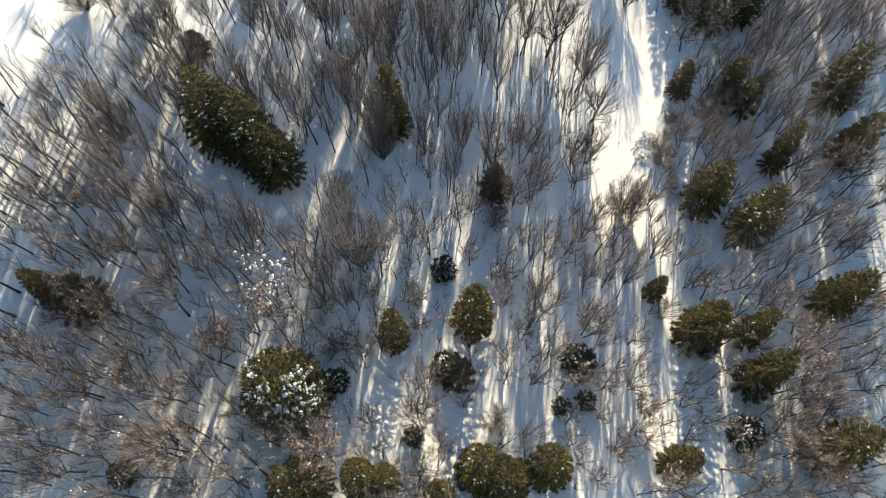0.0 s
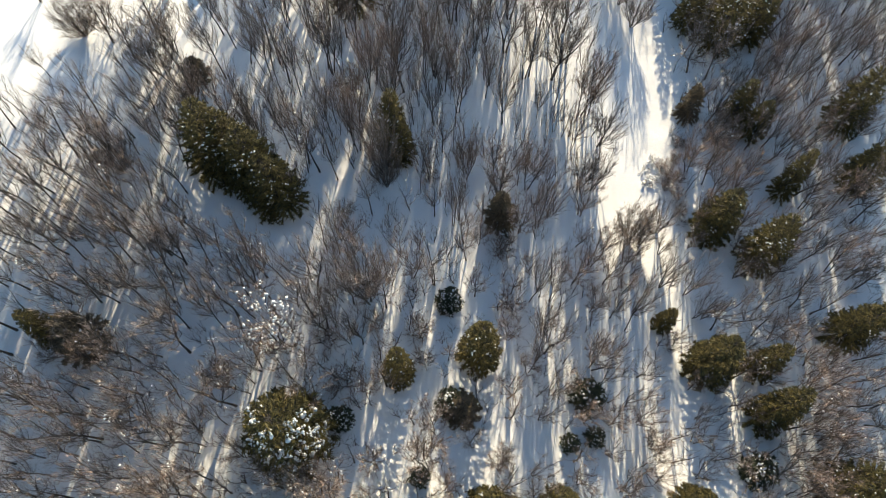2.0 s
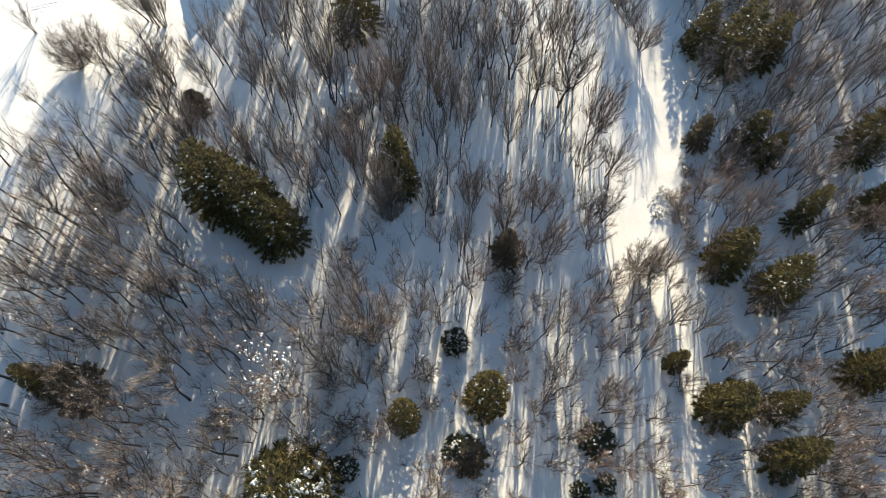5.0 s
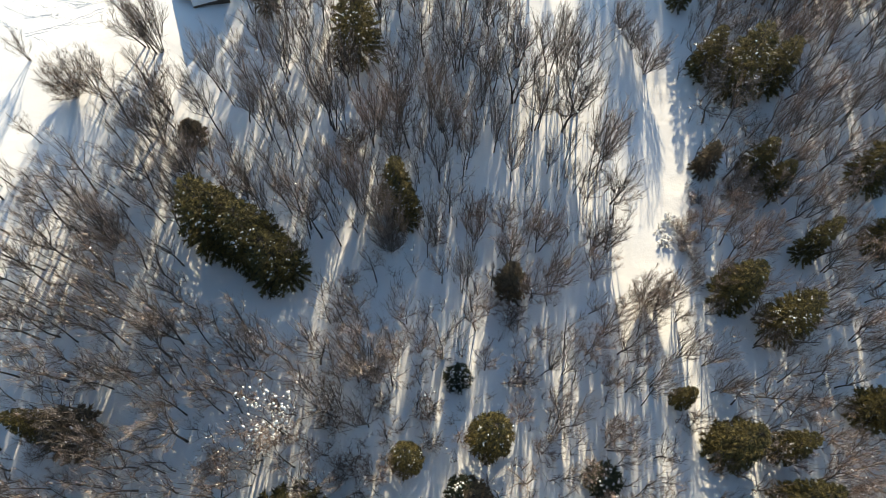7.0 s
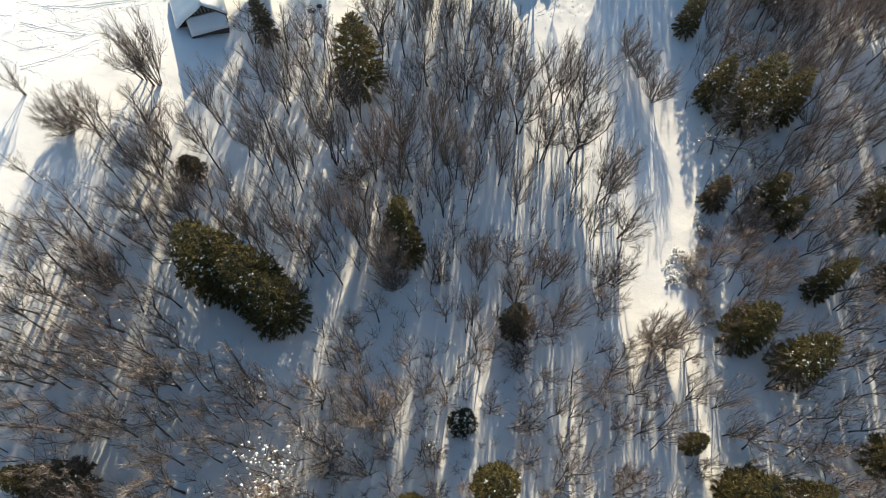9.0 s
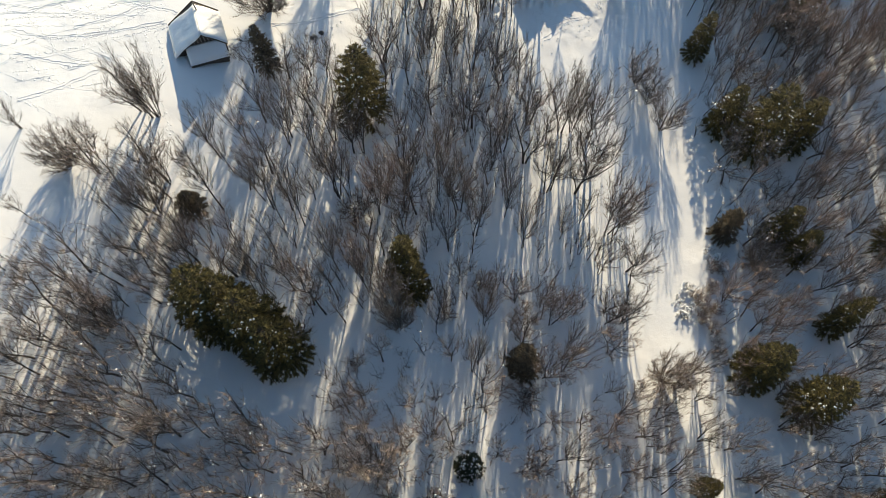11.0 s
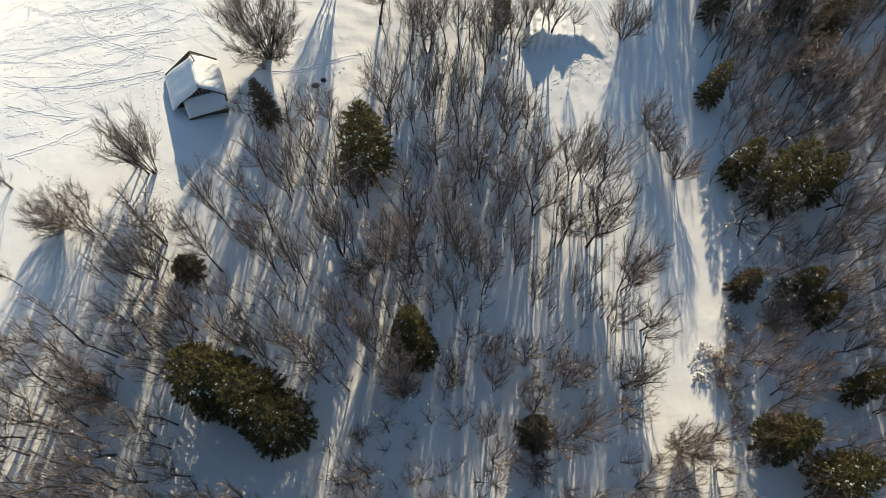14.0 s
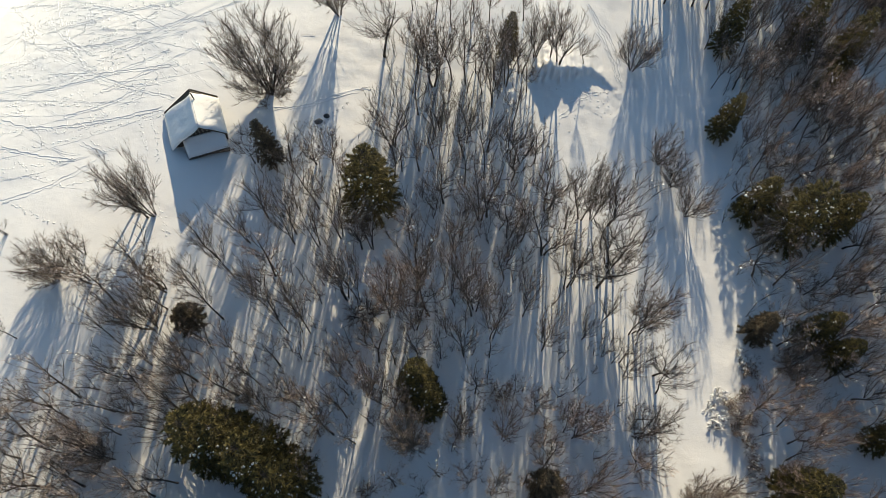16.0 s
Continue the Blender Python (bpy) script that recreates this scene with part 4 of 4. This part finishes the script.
    blanket("roof_snow", lambda u, w: (back + 0.95 - 0.55 * w + 0.12 * math.sin(7 * w) + (long + 0.16 - back - 0.95 + 0.55 * w) * u, (left - 0.06) * w, ridge + (le - ridge) * w), 26, 18, 5, 0.52, (1, 1), (0, 1))
    blanket("roof_snow", lambda u, w: (back + 0.62 - 0.2 * w + 0.05 * math.sin(9 * w) + (long + 0.10 - back - 0.62 + 0.2 * w) * u, (right + 0.16) * w, ridge + (re - ridge) * w), 26, 16, 6, 0.46, (1, 1), (0, 1))
    # weathered slats in the gable
    for k in range(7):
        y = -2.1 + 0.55 * k
        top = ridge - 0.7 - (abs(y) * 0.79 if y < 0 else y * 1.0)
        s = Shape()
        s.box(long - 0.74, long - 0.66, y - 0.1, y + 0.1, 6.0, top)
        part("gable_slat", s.mesh("gable_slat", PALE_BOARDS), root)
    # lean-to in front of the gable
    y0, y1, x0, x1, zt, zb = -3.2, 2.9, long - 0.55, long + 1.7, 6.5, 5.0
    s = Shape()
    s.box(x0 - 0.1, x1 - 0.35, y0 + 0.3, y1 - 0.25, base, zb - 0.12)
    part("porch_wall", s.mesh("porch_wall", BOARDS), root)
    s = Shape()
    s.v = [(x0, y0, zt - 0.1), (x1, y0, zb - 0.1), (x1, y1, zb - 0.1), (x0, y1, zt - 0.1), (x0, y0, zt), (x1, y0, zb), (x1, y1, zb), (x0, y1, zt)]
    s.f = [(3, 2, 1, 0), (4, 5, 6, 7), (0, 1, 5, 4), (1, 2, 6, 5), (2, 3, 7, 6), (3, 0, 4, 7)]
    part("porch_roof", s.mesh("porch_roof", BOARDS), root, "dark plank lean-to roof")
    plank("fascia", (x1 + 0.05, y0, zb - 0.08), (x1 + 0.05, y1, zb - 0.1), 0.10, 0.42, BOARDS)
    blanket("porch_snow", lambda u, w: (x0 + (x1 + 0.02 - x0) * u, y0 + (y1 - y0) * w, zt + (zb - zt) * u), 12, 24, 9, 0.46, (0, 1), (1, 1))
    for k in range(4):
        y = y0 + 1.2 + 1.35 * k
        s = Shape()
        s.box(x1 - 0.36, x1 - 0.30, y - 0.3, y + 0.3, 4.2, 4.95)
        part("window_shutter", s.mesh("window_shutter", PALE_BOARDS), root)
    # bent stove pipe through the snow
    s = Shape()
    s.tube([np.array(p) for p in ((3.1, 0.35, 8.7), (3.1, 0.35, 9.75), (3.05, 0.33, 10.1), (2.85, 0.28, 10.3), (2.55, 0.22, 10.3), (2.35, 0.18, 10.15))], [0.09] * 6, 8)
    part("stove_pipe", s.mesh("stove_pipe", PIPE, True), root, "bent dark metal stove pipe")


build_cabin()


def boulder(x, y, rx, ry, high):
    """A low rounded rock with an uneven surface."""
    rng = np.random.default_rng(int(abs(x * 97 + y * 13)))
    s = Shape()
    rings, n = 5, 11
    for i in range(rings):
        e = 0.5 * math.pi * i / rings
        for k in range(n):
            a = 6.2832 * k / n
            q = math.cos(e) * rng.uniform(0.88, 1.1)
            s.v.append((rx * q * math.cos(a), ry * q * math.sin(a), high * math.sin(e) * rng.uniform(0.9, 1.1) - 0.15))
    s.v.append((0, 0, high - 0.12))
    for i in range(rings - 1):
        for k in range(n):
            a, b = i * n + k, i * n + (k + 1) % n
            s.f.append((a, b, b + n, a + n))
    s.f += [((rings - 1) * n + k, (rings - 1) * n + (k + 1) % n, rings * n) for k in range(n)]
    ob = tagged(new("boulder", s.mesh("boulder", STONE, True)), "low dark boulder half sunk in meadow snow", "rock", "dark boulders")
    ob.matrix_basis = pose(x, y, surface(x, y), 0, 0, 20)


boulder(-26.2, 108.1, 0.75, 0.6, 0.45)
boulder(-25.0, 109.3, 0.55, 0.5, 0.4)


# ---------- trails over the meadow ----------
LUMPS = Shape()
SEED = np.random.default_rng(21)


def spline(points):
    """Points about 0.5 m apart on a smooth line through those given."""
    p = np.array([points[0], *points, points[-1]], float)
    for i in range(1, len(p) - 2):
        n = max(int(np.linalg.norm(p[i + 1] - p[i]) / 0.5), 2)
        for t in np.arange(n) / n:
            yield 0.5 * (2 * p[i] + (p[i + 1] - p[i - 1]) * t + (2 * p[i - 1] - 5 * p[i] + 4 * p[i + 1] - p[i + 2]) * t * t + (3 * p[i] - p[i - 1] - 3 * p[i + 1] + p[i + 2]) * t ** 3)


def berm(line, off, high, wide, rough):
    n0, line = len(LUMPS.v), list(line)
    for i, p in enumerate(line):
        d = line[min(i + 1, len(line) - 1)] - line[max(i - 1, 0)]
        d = d / (np.linalg.norm(d) + 1e-9)
        s = np.array([-d[1], d[0]])
        o = off + SEED.normal(0, rough)
        h = high * SEED.uniform(0.5, 1.3)
        for a, z in ((-wide, -0.12), (-wide * 0.25, h), (wide * 0.25, h), (wide, -0.12)):
            q = p + s * (o + a)
            LUMPS.v.append((q[0], q[1], surface(q[0], q[1]) + z))
    for i in range(len(line) - 1):
        for k in range(3):
            a = n0 + 4 * i + k
            LUMPS.f.append((a, a + 1, a + 5, a + 4))


def trail(kind, *points):
    """A ski track, a trodden path, a thin track or a row of footprints."""
    line = list(spline(points))
    if kind == "ski":
        berm(line, 0.16, 0.026, 0.08, 0.015)
        berm(line, -0.16, 0.026, 0.08, 0.015)
    elif kind == "path":
        berm(line, 0.3, 0.06, 0.16, 0.11)
        berm(line, -0.2, 0.045, 0.14, 0.11)
    elif kind == "line":
        berm(line, 0.0, 0.028, 0.09, 0.06)
    else:
        for i, p in enumerate(line):
            for _ in range(2):
                w = SEED.uniform(0.05, 0.12)
                x, y = p + SEED.normal(0, 0.16, 2) + (0.1 if i % 2 else -0.1)
                LUMPS.blob((x, y, surface(x, y) + 0.01), w * 1.6, w, SEED.uniform(0.03, 0.08), SEED)


trail("path", (-75.5, 122.1), (-65.5, 116.0), (-57.4, 111.9), (-47.6, 109.3))
trail("path", (-69.9, 98.4), (-64.8, 97.2), (-58.9, 96.8))
trail("path", (-67.0, 89.1), (-60.6, 92.8), (-55.1, 98.6))
trail("path", (-59.3, 99.9), (-55.0, 97.9))
trail("line", (-73.4, 107.8), (-62.9, 107.5), (-52.4, 108.2))
trail("path", (-71.7, 103.4), (-65.5, 102.1), (-55.7, 104.6), (-48.9, 107.5))
trail("step", (-70.9, 101.2), (-61.6, 102.6), (-53.4, 105.4), (-48.8, 106.9))
trail("line", (-69.3, 96.3), (-58.8, 100.9), (-48.8, 106.9))
trail("step", (-69.7, 97.5), (-62.5, 99.9), (-55.4, 103.4), (-48.7, 106.1))
trail("line", (-72.1, 104.4), (-61.5, 105.1), (-51.8, 109.4))
trail("step", (-75.7, 113.5), (-68.0, 118.2), (-61.0, 122.4), (-49.8, 131.1))
trail("step", (-76.7, 115.7), (-70.3, 116.6), (-65.5, 119.0), (-59.6, 120.6))
trail("step", (-78.1, 118.8), (-73.5, 124.8), (-67.6, 130.9))
trail("step", (-79.2, 120.9), (-71.3, 127.0), (-66.8, 131.6))
trail("line", (-72.2, 119.0), (-64.8, 122.5), (-53.6, 126.5))
trail("step", (-78.3, 123.6), (-69.6, 128.0), (-62.7, 131.7))
trail("ski", (-59.5, 125.7), (-50.0, 117.8), (-41.7, 111.7))
trail("ski", (-54.5, 130.4), (-42.3, 124.8), (-27.6, 125.1))
trail("ski", (-43.7, 131.4), (-49.8, 126.3), (-56.1, 121.3), (-65.2, 118.0))
trail("line", (-52.7, 126.6), (-44.3, 126.0), (-34.9, 124.4))
trail("step", (-67.6, 130.9), (-60.2, 121.3), (-57.5, 112.5), (-53.0, 109.3))
trail("line", (-63.3, 131.8), (-58.7, 117.3), (-52.9, 107.1))
trail("line", (-67.8, 123.1), (-64.0, 113.5), (-58.3, 103.9))
trail("line", (-67.7, 113.3), (-64.5, 108.6), (-61.7, 102.9))
trail("ski", (-72.6, 117.6), (-65.2, 112.2), (-56.5, 104.9))
trail("step", (-57.1, 125.4), (-53.6, 116.3), (-52.5, 109.1))
trail("step", (-48.4, 123.7), (-51.0, 118.4), (-51.5, 114.1), (-49.8, 110.2))
trail("step", (-50.3, 104.9), (-49.1, 102.1), (-48.0, 97.6))
trail("line", (-55.0, 101.5), (-51.1, 97.8), (-48.4, 95.6))
trail("step", (-57.9, 100.7), (-54.8, 97.2))
trail("line", (-72.8, 106.4), (-66.4, 110.4), (-60.1, 116.0))
trail("line", (-74.0, 109.5), (-66.1, 112.2), (-61.5, 118.0))
trail("line", (-74.3, 124.2), (-64.9, 114.1), (-54.3, 109.8))
trail("ski", (-87.9, 136.5), (-71.9, 131.1), (-61.7, 128.2))
trail("step", (-72.0, 133.8), (-63.0, 129.4), (-54.3, 129.7))
trail("line", (-43.0, 130.1), (-47.7, 124.4), (-50.7, 121.6))
trail("step", (-68.7, 94.5), (-64.4, 95.7), (-59.4, 97.0))
trail("line", (-68.1, 92.6), (-62.6, 94.8), (-57.3, 98.2))
trail("path", (-28.3, 110.8), (-24.1, 113.0), (-21.0, 114.6))
trail("step", (-27.7, 108.1), (-24.8, 110.7))
trail("line", (-62.7, 97.8), (-61.5, 94.9))
trail("line", (-68.9, 100.2), (-64.3, 103.5), (-57.4, 105.0))
# a tangle of fainter tracks round the cabin
for _ in range(95):
    a, b = SEED.uniform((-84, 92), (-50, 134)), SEED.uniform(-0.5, 0.9)
    n = SEED.uniform(6, 22)
    d = np.array([math.cos(b), math.sin(b)])
    c = a + d * n * 0.5 + SEED.normal(0, 0.9, 2)
    if a[0] + d[0] * n < -50 and a[1] > 88:
        trail(("step", "step", "line", "ski", "step")[_ % 5], tuple(a), tuple(c), tuple(a + d * n))
for _ in range(110):
    a, b = SEED.uniform((-80, 104), (-36, 136)), SEED.choice((0.35, 0.5, -0.55, 2.2)) + SEED.normal(0, 0.16)
    n = SEED.uniform(8, 26)
    d = np.array([math.cos(b), math.sin(b)])
    c = a + d * n * 0.5 + SEED.normal(0, 1.2, 2)
    if a[0] + d[0] * n < -34 and not (-53 < a[0] < -34 and a[1] < 113) and not (-53 < a[0] + d[0] * n and a[1] + d[1] * n < 113):
        trail(("step", "ski", "line", "path", "step", "line")[_ % 6], tuple(a), tuple(c), tuple(a + d * n))
for a in ((-52.5, 106.0), (-51.0, 99.0), (-47.5, 92.0)):
    trail("step", a, (a[0] + 1.2, a[1] - 3.0), (a[0] + 2.6, a[1] - 6.5))
trail("step", (-26.5, 105.0), (-24.5, 109.0), (-21.5, 112.5))
trail("path", (-33.0, 109.5), (-28.3, 110.8), (-24.1, 113.0), (-18.0, 116.0))
# clods that broke from the bank
for _ in range(140):
    x = SEED.uniform(10, 23)
    y = 120.0 - SEED.gamma(1.6, 1.3)
    w = SEED.uniform(0.03, 0.13)
    LUMPS.blob((x, y, surface(x, y) + 0.03), w * 1.4, w, w * 0.7, SEED)
# wind crust at the bank
trail("path", (20.8, 136.6), (23.3, 128.1), (24.7, 120.9))
trail("path", (21.5, 131.6), (24.1, 125.7), (25.0, 121.0))
trail("path", (15.7, 131.7), (18.8, 130.1), (20.5, 128.8))
trail("path", (14.8, 116.5), (18.9, 118.4), (21.1, 118.8))
trail("path", (20.4, 137.9), (22.2, 133.6), (24.0, 130.6))
trail("path", (13.6, 113.2), (15.7, 115.1), (17.9, 118.1))
trail("path", (22.7, 133.7), (24.4, 128.8), (25.2, 124.6))
tagged(new("snow_tracks", LUMPS.mesh("snow_tracks", SNOW, True)), "crossing ski tracks and footprints trodden into meadow snow", "tracks", kind="stuff")
